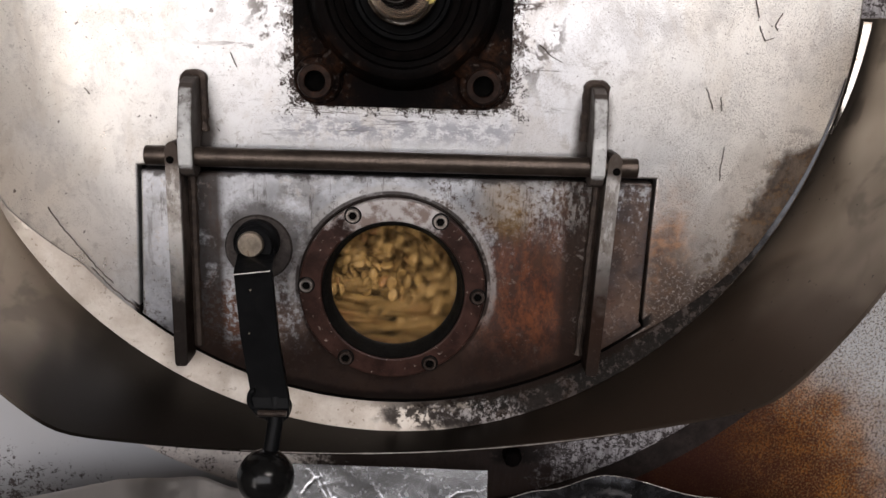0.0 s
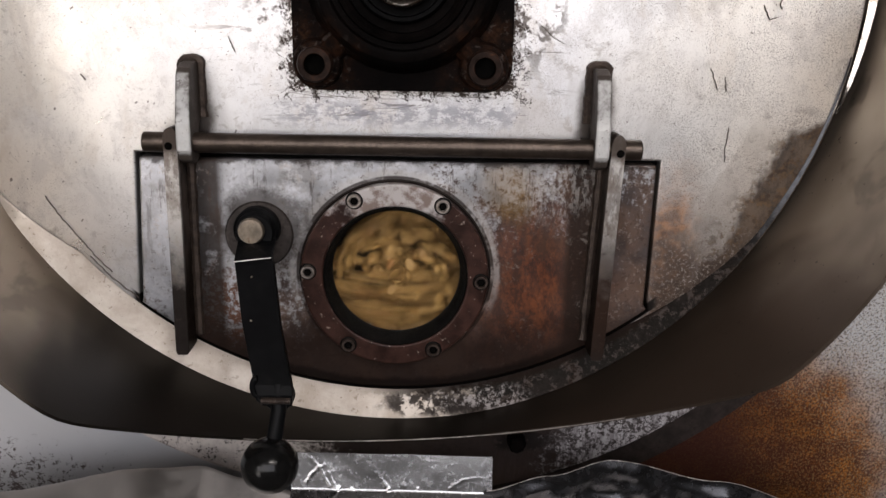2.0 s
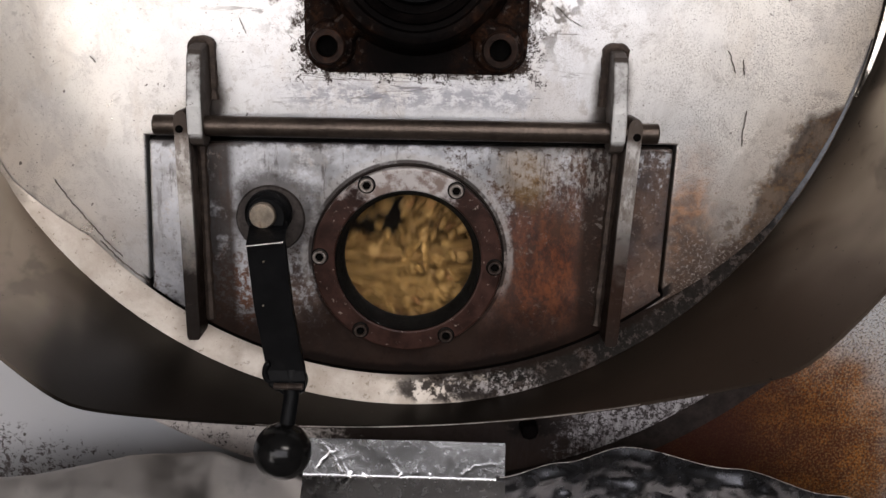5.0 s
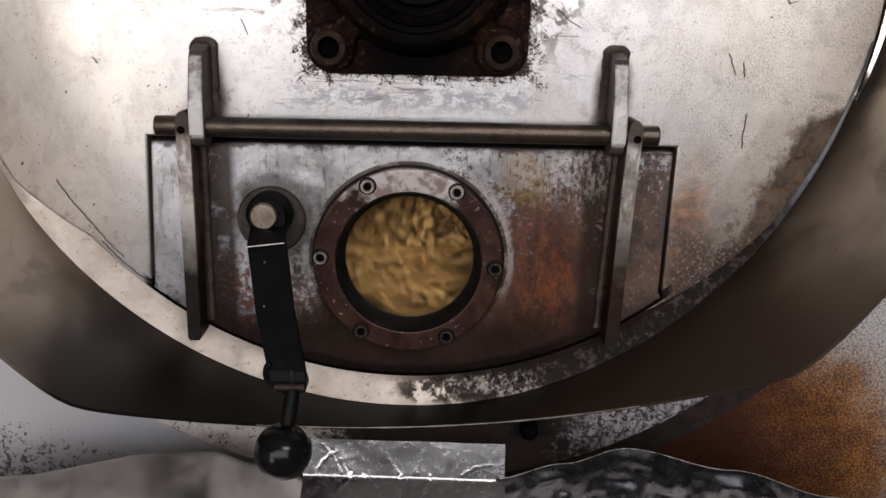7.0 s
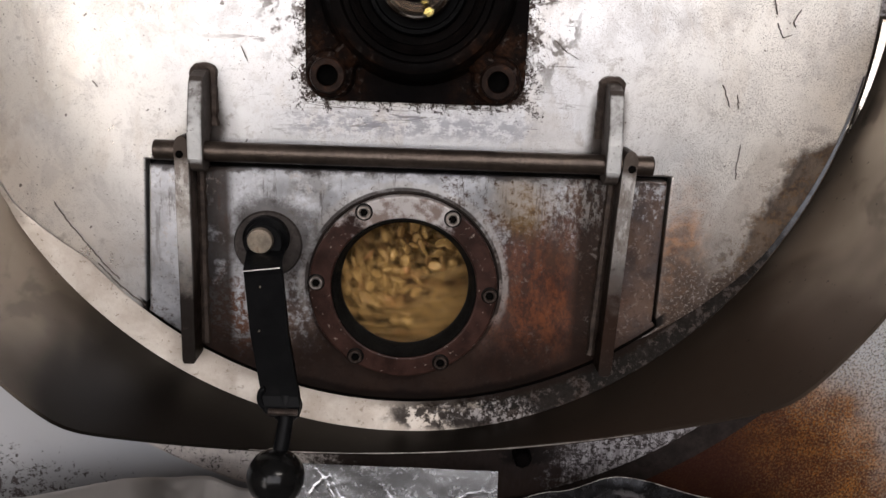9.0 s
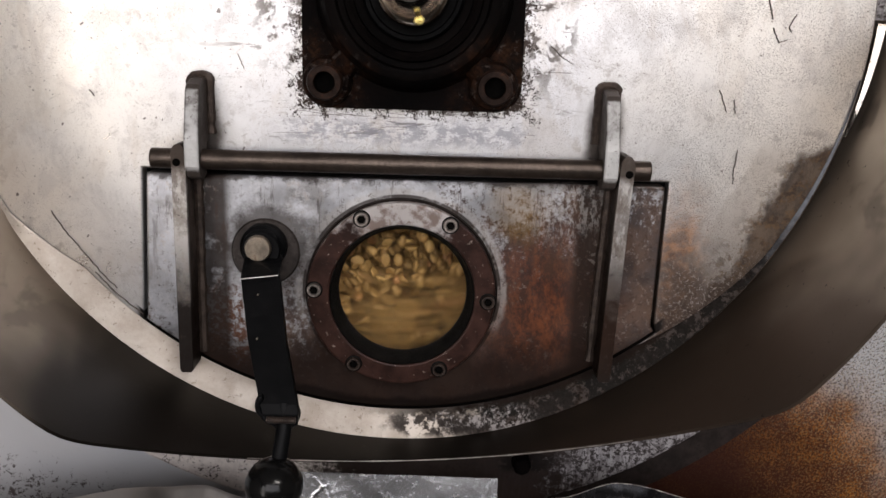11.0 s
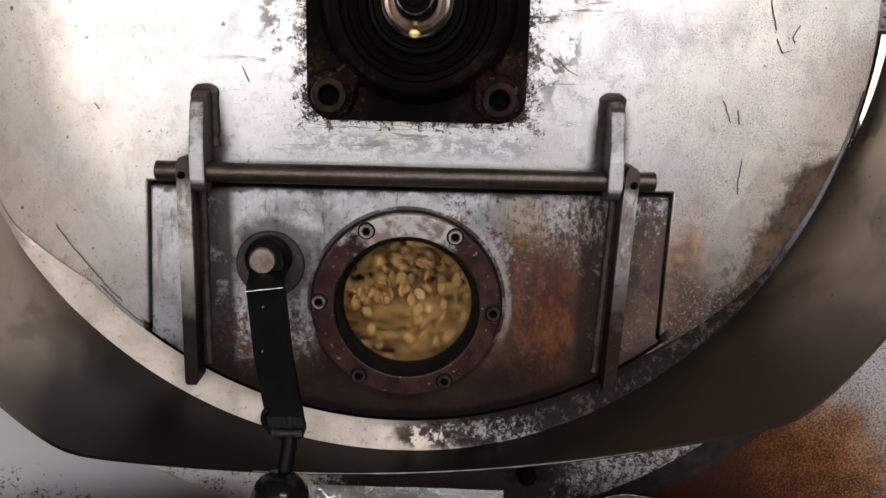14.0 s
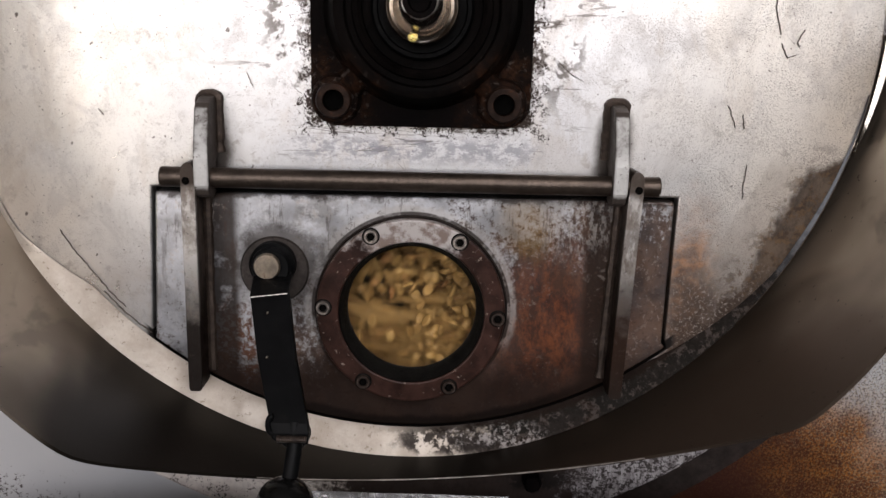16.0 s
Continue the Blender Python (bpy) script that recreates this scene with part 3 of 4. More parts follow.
HOLE = plain("dark_hole", (0.003, 0.0027, 0.0025), 0.8, 0.0, 100, 0.3, dirty=0.0, spec=0.02)
CHROME = plain("polished_shaft", (0.48, 0.44, 0.40), 0.16, 1.0, 60, 0.2, 0.00005, dirt=(0.08, 0.04, 0.02), dirty=0.6, local=True)
BRASS = plain("brass_screw", (0.72, 0.58, 0.20), 0.25, 1.0, 80, 0.2, local=True)
BLACKBAR = plain("black_painted_lever", (0.0034, 0.0036, 0.0041), 0.45, 0.0, 50, 0.3, dirt=(0.016, 0.013, 0.011), dirty=0.14, spec=0.10)
BALL = plain("black_bakelite", (0.005, 0.005, 0.005), 0.18, 0.0, 60, 0.3, 0.00003, dirty=0.1, spec=0.25)
GASKET = plain("black_gasket", (0.005, 0.0045, 0.004), 0.6, 0.0, 100, 0.4, dirty=0.1, spec=0.1)
DRUM = plain("dark_drum_steel", (0.05, 0.042, 0.036), 0.5, 0.6, 40, 0.4, local=True)
FOIL = plain("crumpled_foil", (0.090, 0.091, 0.098), 0.25, 1.0, 30, 0.08, 0.00003, dirt=(0.04, 0.038, 0.036), dirty=0.15)
DULLFOIL = foil_material("dull_sheet", (0.68, 0.645, 0.62), 0.46, 6, 0.0003)
TAPE = plain("shiny_foil_tape", (0.46, 0.46, 0.47), 0.24, 1.0, 40, 0.03, 0.00001, dirt=(0.36, 0.35, 0.34), dirty=0.08)
SOOT = plain("soot_black_steel", (0.026, 0.020, 0.018), 0.55, 0.2, 70, 0.4, dirt=(0.010, 0.008, 0.007), dirty=0.6, spec=0.15)
OLDBOLT = plain("browned_bolt_head", (0.24, 0.20, 0.155), 0.42, 0.6, 130, 0.4, 0.0004, dirt=(0.13, 0.08, 0.045), dirty=0.8)
WASHER = plain("grimy_washer", (0.045, 0.038, 0.035), 0.45, 0.4, 70, 0.5, 0.0005, dirt=(0.012, 0.009, 0.008), dirty=0.7, spec=0.2)
CRACK = plain("dark_scratch", (0.11, 0.086, 0.072), 0.6, 0.0, 200, 0.4)
WALL = plain("grey_wall", (0.15, 0.14, 0.13), 0.8, 0.0, 6, 0.08, 0.0005, dirty=0.1)
FLOOR = plain("brown_concrete_floor", (0.035, 0.030, 0.026), 0.6, 0.0, 5, 0.3, 0.0006)
CEIL = plain("grey_ceiling", (0.36, 0.35, 0.33), 0.85, 0.0, 5, 0.08, 0.0005, dirty=0.05)
WOOD = plain("painted_frame", (0.6, 0.59, 0.56), 0.5, 0.0, 30, 0.1)
TUBE = Mat("lit_tube", 0.4)
TUBE.b.inputs["Emission Color"].default_value = (1, 0.93, 0.84, 1)
TUBE.b.inputs["Emission Strength"].default_value = 6.0
TUBE = TUBE.m


# ---- mesh tools; outlines are (x, z) with z from the shaft ----
def thing(name, at, label, category, group="", kind=""):
    ob = new(name)
    ob.location = at
    ob.empty_display_size = 0.02
    return tagged(ob, label, category, group, kind)


def base(ob):
    p = Vector((0, 0, 0))
    while ob is not None:
        p += ob.location
        ob = ob.parent
    return p


def part(name, bm, material, parent, label="", bevel=0.0, smooth=False):
    """Links a bmesh in world metres as one mesh under parent."""
    bmesh.ops.recalc_face_normals(bm, faces=bm.faces)
    me = bpy.data.meshes.new(name)
    if parent is not None:
        bmesh.ops.translate(bm, verts=bm.verts, vec=-base(parent))
    bm.to_mesh(me)
    bm.free()
    me.materials.append(material)
    ob = new(name, me)
    ob.parent = parent
    if smooth:
        for f in me.polygons:
            f.use_smooth = True
        me.set_sharp_from_angle(angle=radians(40))
    if bevel:
        mod = ob.modifiers.new("edge", "BEVEL")
        mod.width, mod.segments, mod.limit_method, mod.angle_limit = bevel, 2, "ANGLE", radians(35)
        mod.harden_normals = False
    if label:
        ob["label"] = label
    return ob


def circle(cx, cz, r, n=64, a0=0.0, a1=360.0):
    full = abs(a1 - a0) >= 360
    k = n if full else n + 1
    return [(cx + r * math.cos(radians(a0 + (a1 - a0) * i / n)), cz + r * math.sin(radians(a0 + (a1 - a0) * i / n))) for i in range(k)]


def rounded(cx, cz, w, h, r, n=6):
    pts = []
    for sx, sz, a in ((1, 1, 0), (-1, 1, 90), (-1, -1, 180), (1, -1, 270)):
        pts += circle(cx + sx * (w / 2 - r), cz + sz * (h / 2 - r), r, n, a, a + 90)
    return pts


def slab(outline, y0, y1, holes=(), bm=None):
    """A plate of that outline between two depths, with holes right through it."""
    bm = bm or bmesh.new()
    for y in (y0, y1):
        edges = []
        for loop in (outline, *holes):
            vs = [bm.verts.new((x, y, S + z)) for x, z in loop]
            edges += [bm.edges.new((vs[i], vs[(i + 1) % len(vs)])) for i in range(len(vs))]
        bmesh.ops.triangle_fill(bm, use_beauty=True, use_dissolve=False, edges=edges, normal=(0, -1, 0))
    for loop in (outline, *holes):
        front = [bm.verts.new((x, y0, S + z)) for x, z in loop]
        back = [bm.verts.new((x, y1, S + z)) for x, z in loop]
        for i in range(len(loop)):
            j = (i + 1) % len(loop)
            bm.faces.new((front[i], front[j], back[j], back[i]))
    bmesh.ops.remove_doubles(bm, verts=bm.verts, dist=1e-6)
    return bm


def lathe(cx, cz, profile, n=64, bm=None):
    """Turned about the axis along y: profile of (radius, y)."""
    bm = bm or bmesh.new()
    rings = []
    for r, y in profile:
        if r < 1e-6:
            rings.append([bm.verts.new((cx, y, S + cz))])
        else:
            rings.append([bm.verts.new((cx + r * math.cos(2 * math.pi * i / n), y, S + cz + r * math.sin(2 * math.pi * i / n))) for i in range(n)])
    for a, b in zip(rings, rings[1:]):
        for i in range(n):
            j = (i + 1) % n
            q = [a[i % len(a)], a[j % len(a)], b[j % len(b)], b[i % len(b)]]
            q = list(dict.fromkeys(q))
            if len(q) > 2:
                bm.faces.new(q)
    return bm


def tube(points, r, n=10, bm=None, wob=0.0, seed=0):
    """A round bar or bead along points of (x, y, z)."""
    bm = bm or bmesh.new()
    rnd = random.Random(seed)
    pts = [Vector((x, y, S + z)) for x, y, z in points]
    rings = []
    for i, p in enumerate(pts):
        d = (pts[min(i + 1, len(pts) - 1)] - pts[max(i - 1, 0)]).normalized()
        u = d.orthogonal().normalized() if not rings else (last - d * last.dot(d)).normalized()
        last = u
        w = d.cross(u)
        rr = r * (1 + wob * (rnd.random() - 0.5))
        rings.append([bm.verts.new(p + (u * math.cos(2 * math.pi * k / n) + w * math.sin(2 * math.pi * k / n)) * rr) for k in range(n)])
    for a, b in zip(rings, rings[1:]):
        for k in range(n):
            bm.faces.new((a[k], a[(k + 1) % n], b[(k + 1) % n], b[k]))
    bm.faces.new(rings[0])
    bm.faces.new(rings[-1])
    return bm


def box(x0, x1, y0, y1, z0, z1, bm=None):
    return slab([(x0, z0 - S), (x1, z0 - S), (x1, z1 - S), (x0, z1 - S)], y0, y1, (), bm)


def sheet(nx, nz, f, thick, bm=None):
    """A thin sheet from f(u, v) -> (x, y, z), given thickness along y."""
    bm = bm or bmesh.new()
    sides = []
    for dy in (0.0, thick):
        g = []
        for j in range(nz + 1):
            row = []
            for i in range(nx + 1):
                x, y, z = f(i / nx, j / nz)
                row.append(bm.verts.new((x, y + dy, S + z)))
            g.append(row)
        sides.append(g)
        for j in range(nz):
            for i in range(nx):
                bm.faces.new((g[j][i], g[j][i + 1], g[j + 1][i + 1], g[j + 1][i]))
    a, b = sides
    rim_a = a[0] + [r[-1] for r in a[1:]] + a[-1][-2::-1] + [r[0] for r in a[-2:0:-1]]
    rim_b = b[0] + [r[-1] for r in b[1:]] + b[-1][-2::-1] + [r[0] for r in b[-2:0:-1]]
    for i in range(len(rim_a)):
        j = (i + 1) % len(rim_a)
        bm.faces.new((rim_a[i], rim_a[j], rim_b[j], rim_b[i]))
    return bm


# ---- the room ----
def structure(name, bm, material, label, category):
    return tagged(part(name, bm, material, None), label, category, "", "structure")


structure("floor", box(-2.6, 2.6, -2.75, 1.7, -0.1, 0.0), FLOOR, "brown worn concrete workshop floor", "floor")
structure("ceiling", box(-2.6, 2.6, -2.75, 1.7, 2.8, 2.9), CEIL, "grey plastered workshop ceiling", "ceiling")
structure("wall_north", box(-2.6, 2.6, 1.6, 1.7, 0.0, 2.8), WALL, "grey wall behind the roaster", "wall")
structure("wall_west", box(-2.6, -2.5, -2.6, 1.6, 0.0, 2.8), WALL, "grey plastered side wall", "wall")
structure("wall_east", box(2.5, 2.6, -2.6, 1.6, 0.0, 2.8), WALL, "grey plastered side wall", "wall")
_hole = [(WIN_X0, WIN_Z0 - S), (WIN_X1, WIN_Z0 - S), (WIN_X1, WIN_Z1 - S), (WIN_X0, WIN_Z1 - S)]
_hole2 = [(DOOR_X0, DOOR_Z0 - S), (DOOR_X1, DOOR_Z0 - S), (DOOR_X1, DOOR_Z1 - S), (DOOR_X0, DOOR_Z1 - S)]
structure("wall_south", slab([(-2.6, -S), (2.6, -S), (2.6, 2.8 - S), (-2.6, 2.8 - S)], BACK_Y - 0.15, BACK_Y, [_hole, _hole2]), WALL,
          "grey wall with a wide window and an added glazed door", "wall")
_win = thing("window_1", ((WIN_X0 + WIN_X1) / 2, BACK_Y, WIN_Z0), "wide painted shop window letting in daylight", "window", "", "structure")
_mid = (WIN_Z0 + WIN_Z1) / 2 - S
for _x in (WIN_X0 + 0.03, -0.30, 0.59, WIN_X1 - 0.03):
    part("window_frame", slab(rounded(_x, _mid, 0.06, WIN_Z1 - WIN_Z0, 0.004), BACK_Y - 0.005, BACK_Y + 0.05), WOOD, _win)
part("window_sill", box(WIN_X0, WIN_X1, BACK_Y - 0.005, BACK_Y + 0.12, WIN_Z0 - 0.05, WIN_Z0 - 0.01), WOOD, _win, bevel=0.004)
# added door, out of view, that frames the left fill light
_gd = thing("added_door_1", ((DOOR_X0 + DOOR_X1) / 2, BACK_Y, DOOR_Z0), "unseen glazed door added round the left fill light", "door", "", "structure")
for _x in (DOOR_X0 + 0.03, DOOR_X1 - 0.03):
    part("door_frame", slab(rounded(_x, (DOOR_Z0 + DOOR_Z1) / 2 - S, 0.06, DOOR_Z1 - DOOR_Z0, 0.004), BACK_Y - 0.005, BACK_Y + 0.045), WOOD, _gd)
part("door_rail", box(DOOR_X0 + 0.06, DOOR_X1 - 0.06, BACK_Y - 0.005, BACK_Y + 0.045, 0.95, 1.07), WOOD, _gd)
_lamp = thing("ceiling_light", (0.95, -2.1, 2.8), "long fluorescent ceiling light, switched on", "lamp")
part("housing", box(0.30, 1.60, -2.25, -1.95, 2.74, 2.80), WOOD, _lamp, bevel=0.005)
for _y in (-2.17, -2.03):
    part("tube", tube([(0.35, _y, 2.722 - S), (1.55, _y, 2.722 - S)], 0.013, 12), TUBE, _lamp, smooth=True)

# ---- the roaster ----
PX, PZ, PR = -0.003, -0.004, 0.2755      # faceplate centre and radius
BX = 0.0045                              # bearing centre
WZ = -0.1785                             # sight-glass centre
GX, GZ = 0.0004, -0.1791                 # middle of the glass
DR = 0.2555                              # radius of the door's lower edge


def door_outline(grow):
    a = math.degrees(math.acos(0.159 / DR))
    pts = circle(0, 0, DR + grow, 40, -180 + a, -a)
    return pts + [(0.1565 + grow, -0.198), (0.1575 + grow, -0.1083 + 0.6 * grow), (-0.1540 - grow, -0.1080 + 0.6 * grow), (-0.1580 - grow, -0.198)]


roaster = thing("coffee_roaster", (0, 0.4, 0), "large drum coffee roaster with a worn silver front", "roaster")
part("body", slab([(-0.75, -1.2), (0.75, -1.2), (0.75, 0.65), (-0.75, 0.65)], 0.05, 0.062, [circle(0, 0, 0.30, 64)]), BODY, roaster,
     "pale enamelled panel, rusted and speckled by heat")
for _x0, _x1, _z0, _z1 in ((-0.75, -0.74, 0.0, 1.85), (0.74, 0.75, 0.0, 1.85), (-0.74, 0.74, 1.84, 1.85), (-0.74, 0.74, 0.0, 0.01)):
    part("side_panel", box(_x0, _x1, 0.062, 1.2, _z0, _z1), BODY, roaster)
part("back_panel", box(-0.74, 0.74, 1.19, 1.2, 0.01, 1.84), BODY, roaster)
part("drum_flange", slab(circle(-0.0045, -0.001, 0.3485, 128), 0.02, 0.046, [circle(0, 0, 0.272, 96)]), FLANGE, roaster, "flaking burnt ring flange", bevel=0.002)
part("gusset", slab(circle(-0.0045, 0, 0.3495, 20, -82, -40) + circle(0, 0, 0.370, 20, -40, -82), 0.030, 0.050), SOOT, roaster, "sooty gusset")
part("drum_shell", lathe(0, 0, [(0.271, 0.012), (0.271, 0.50), (0.0, 0.50), (0.0, 0.51), (0.281, 0.51), (0.281, 0.0465), (0.271, 0.012)], 96), DRUM, roaster)
part("door_backing", slab(door_outline(0.010), 0.0102, 0.0120, [circle(GX, GZ, 0.0475, 72)]), GASKET, roaster, "dark steel lip behind the door")
faceplate = part("faceplate", slab(circle(PX, PZ, PR, 160), 0.0, 0.010, [door_outline(0.0034)]), PLATE, roaster, "scratched silver round faceplate", bevel=0.0012)
# worn strip that runs round the edge under the door
def rim_strip():
    """The plate's edge, dished towards the front; flatter on the burner side."""
    bm = bmesh.new()
    rows = []
    n = 140
    for i in range(n + 1):
        a = -172.0 + 164.0 * i / n
        thin = 0.0142 * max(min(1, max(0, (a + 55) / 22)), min(1, max(0, (-139 - a) / 12)))
        thin += 0.0031 * min(1, max(0, (a + 28) / 20))
        lift = 0.0060 * min(1, max(0.12, (-30 - a) / 45)) * min(1, max(0.25, (a + 175) / 25))
        ca, sa = math.cos(radians(a)), math.sin(radians(a))
        row = []
        for r, f, b in ((0.2586, 0.01, 0), (0.2615, 0.10, 0), (0.2650, 0.32, 0), (0.2700, 0.66, 0), (0.2738, 0.92, 0), (0.2752, 1.0, 0), (0.2758, 0.9, 0), (0.2758, 0, 1)):
            w = 0 if r < 0.26 else (r - 0.2582) / 0.0176
            r = r + thin * (1 - (r - 0.2582) / 0.0176)
            w = w if thin == 0 else max(w, min(1, thin / 0.0142))
            row.append(bm.verts.new(((r - 0.0022 * w) * ca + PX * w, 0.004 if b else -0.0008 - lift * f, S + (r - 0.0022 * w) * sa + PZ * w)))
        rows.append(row)
    for p, q in zip(rows, rows[1:]):
        for j in range(len(p) - 1):
            bm.faces.new((p[j], p[j + 1], q[j + 1], q[j]))
    for p in (rows[0], rows[-1]):
        bm.faces.new(p)
    return bm


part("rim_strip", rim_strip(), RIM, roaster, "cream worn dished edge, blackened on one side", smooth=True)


def collar_edge(a):
    """Depth of the collar's front edge at the angle a: full depth at the sides, cut by a slanted plane underneath."""
    x, z = 0.2765 * math.cos(radians(a)), 0.2765 * math.sin(radians(a))
    cut = -0.0348 - 1.371 * (z + 0.2765) + 0.091 * x
    full = -0.1248 - 0.011 * x
    k = 0.0045
    d = (cut - full) / k
    return full + k * (d if d > 30 else math.log(1 + math.exp(d)))


def collar_sheet():
    bm = bmesh.new()
    n, m = 150, 10
    a0, a1 = -212.0, -1.5
    grids = []
    for r in (0.2805, 0.2825):
        g = []
        for i in range(n + 1):
            a = a0 + (a1 - a0) * i / n
            e = collar_edge(a)
            gap = 0.004 * max(0, math.sin(radians(min(90, max(0, (a + 24) * 5)))))
            rr = r - 0.004 + gap
            g.append([bm.verts.new(((rr) * math.cos(radians(a)), 0.02 + (e - 0.02) * j / m, S + rr * math.sin(radians(a)))) for j in range(m + 1)])
        grids.append(g)
        for i in range(n):
            for j in range(m):
                bm.faces.new((g[i][j], g[i + 1][j], g[i + 1][j + 1], g[i][j + 1]))
    a, b = grids
    for i in range(n):
        for j in (0, m):
            bm.faces.new((a[i][j], a[i + 1][j], b[i + 1][j], b[i][j]))
    for j in range(m):
        for i in (0, n):
            bm.faces.new((a[i][j], a[i][j + 1], b[i][j + 1], b[i][j]))
    return bm


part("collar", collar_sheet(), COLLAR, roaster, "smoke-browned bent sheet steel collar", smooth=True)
_bm = bmesh.new()
_rows = []
for _i in range(25):
    _a = -2.0 - 14.0 * _i / 24
    _w = 0.0042 * (1 - _i / 24) ** 0.7 + 0.0002
    _ca, _sa = math.cos(radians(_a)), math.sin(radians(_a))
    _rows.append([_bm.verts.new((r * _ca, y, S + r * _sa)) for r, y in ((0.2742, 0.0), (0.2742 + _w, -0.0012), (0.2742 + _w, 0.0010), (0.2742, 0.0022))])
for _p, _q in zip(_rows, _rows[1:]):
    for _i in range(4):
        _bm.faces.new((_p[_i], _p[(_i + 1) % 4], _q[(_i + 1) % 4], _q[_i]))
# bright tube laid along the collar's lower edge in place of its highlight
_w = bmesh.new()
tube([(0.2775 * math.cos(radians(a)), collar_edge(a) - 0.0001, 0.2775 * math.sin(radians(a))) for a in range(-108, -60)], 0.00035, 6, _w, 0.9, 4)
part("edge_glint", _w, BRIGHT_BOLT, roaster, "thin bright tube for the glint on the sheet edge")
part("bare_lip", _bm, CHROME, roaster, "bright bare sliver of steel")
part("flange_bolt", lathe(0.0825, -0.3035, [(0.0, 0.0075), (0.0046, 0.0075), (0.0058, 0.0085), (0.0063, 0.0105), (0.0064, 0.02)], 8), CAST, roaster)


def lug(side):
    x0, x1 = (-0.1247, -0.1163) if side < 0 else (0.1156, 0.1240)
    prof = [(0.0, -0.0510), (-0.010, -0.0518), (-0.0170, -0.0545), (-0.0198, -0.0575), (-0.0268, -0.0850), (-0.0268, -0.1005), (-0.0225, -0.1070),
            (-0.016, -0.1095), (-0.008, -0.1075), (-0.006, -0.098), (-0.006, -0.090), (0.0, -0.086)]
    bm = bmesh.new()
    lo = [bm.verts.new((x0, y, S + z)) for y, z in prof]
    hi = [bm.verts.new((x1, y, S + z)) for y, z in prof]
    bm.faces.new(lo)
    bm.faces.new(hi)
    for i in range(len(prof)):
        j = (i + 1) % len(prof)
        bm.faces.new((lo[i], lo[j], hi[j], hi[i]))
    ob = part("hinge_lug", bm, LUG, roaster, "grey painted steel hinge lug", bevel=0.0012)
    xm = (x0 + x1) / 2
    path = [(x1 + 0.0010, -0.0008, -0.084 + 0.030 * i / 14) for i in range(15)]
    path += [(xm + 0.0054 * math.cos(radians(a)), -0.0008, -0.0535 + 0.0036 * math.sin(radians(a))) for a in range(20, 170, 15)]
    path += [(x0 - 0.0010, -0.0008, -0.054 - 0.030 * i / 14) for i in range(15)]
    part("weld_bead", tube(path, 0.0030, 8, None, 0.35, 3 + side), WELD, ob, "lumpy brown weld", smooth=True)


lug(-1)
lug(1)


def scratch(points, w):
    bm = bmesh.new()
    rnd = random.Random(len(points) * 7 + int(points[0][0] * 9000))
    dense = []
    for (xa, za), (xb, zb) in zip(points, points[1:]):
        for i in range(6):
            f = i / 6
            dense.append((xa + (xb - xa) * f + rnd.uniform(-1, 1) * 0.0004, za + (zb - za) * f + rnd.uniform(-1, 1) * 0.0004))
    dense.append(points[-1])
    rows = []
    for i, (x, z) in enumerate(dense):
        (xa, za), (xb, zb) = dense[max(0, i - 1)], dense[min(len(dense) - 1, i + 1)]
        d = math.hypot(xb - xa, zb - za) or 1
        h = 0.30 * w * (0.3 + 0.7 * rnd.random()) * (0.2 if i in (0, len(dense) - 1) else 1)
        nx, nz = -(zb - za) / d * h, (xb - xa) / d * h
        rows.append([bm.verts.new((x + s * nx, yy, S + z + s * nz)) for yy in (-0.0014, 0.0002) for s in (-1, 1)])
    for a, b in zip(rows, rows[1:]):
        for i, j in ((0, 1), (1, 3), (3, 2), (2, 0)):
            bm.faces.new((a[i], a[j], b[j], b[i]))
    part("scratch", bm, CRACK, faceplate, "dark hairline scratch")


for _pts, _w in (([(0.207, 0.012), (0.2085, 0.002), (0.212, -0.009)], 0.0004), ([(0.2255, -0.006), (0.222, -0.013), (0.2235, -0.016)], 0.0005),
                 ([(0.213, -0.014), (0.217, -0.022), (0.2225, -0.020)], 0.0005), ([(0.1855, -0.050), (0.188, -0.056), (0.191, -0.063)], 0.0005),
                 ([(0.1945, -0.055), (0.1960, -0.064)], 0.0005), ([(0.2000, -0.085), (0.1990, -0.096), (0.1995, -0.106)], 0.0003),
                 ([(-0.098, -0.037), (-0.0945, -0.046)], 0.0008), ([(0.084, -0.027), (0.091, -0.034), (0.099, -0.038)], 0.0006),
                 ([(-0.214, -0.134), (-0.206, -0.147), (-0.198, -0.157), (-0.187, -0.171), (-0.177, -0.182)], 0.0005),
                 ([(-0.190, -0.172), (-0.177, -0.186), (-0.162, -0.1985)], 0.0007), ([(-0.186, -0.060), (-0.183, -0.064)], 0.0005),
                 ([(0.062, -0.060), (0.070, -0.063)], 0.0005), ([(-0.070, -0.046), (-0.066, -0.049)], 0.0005)):
    scratch(_pts, _w)

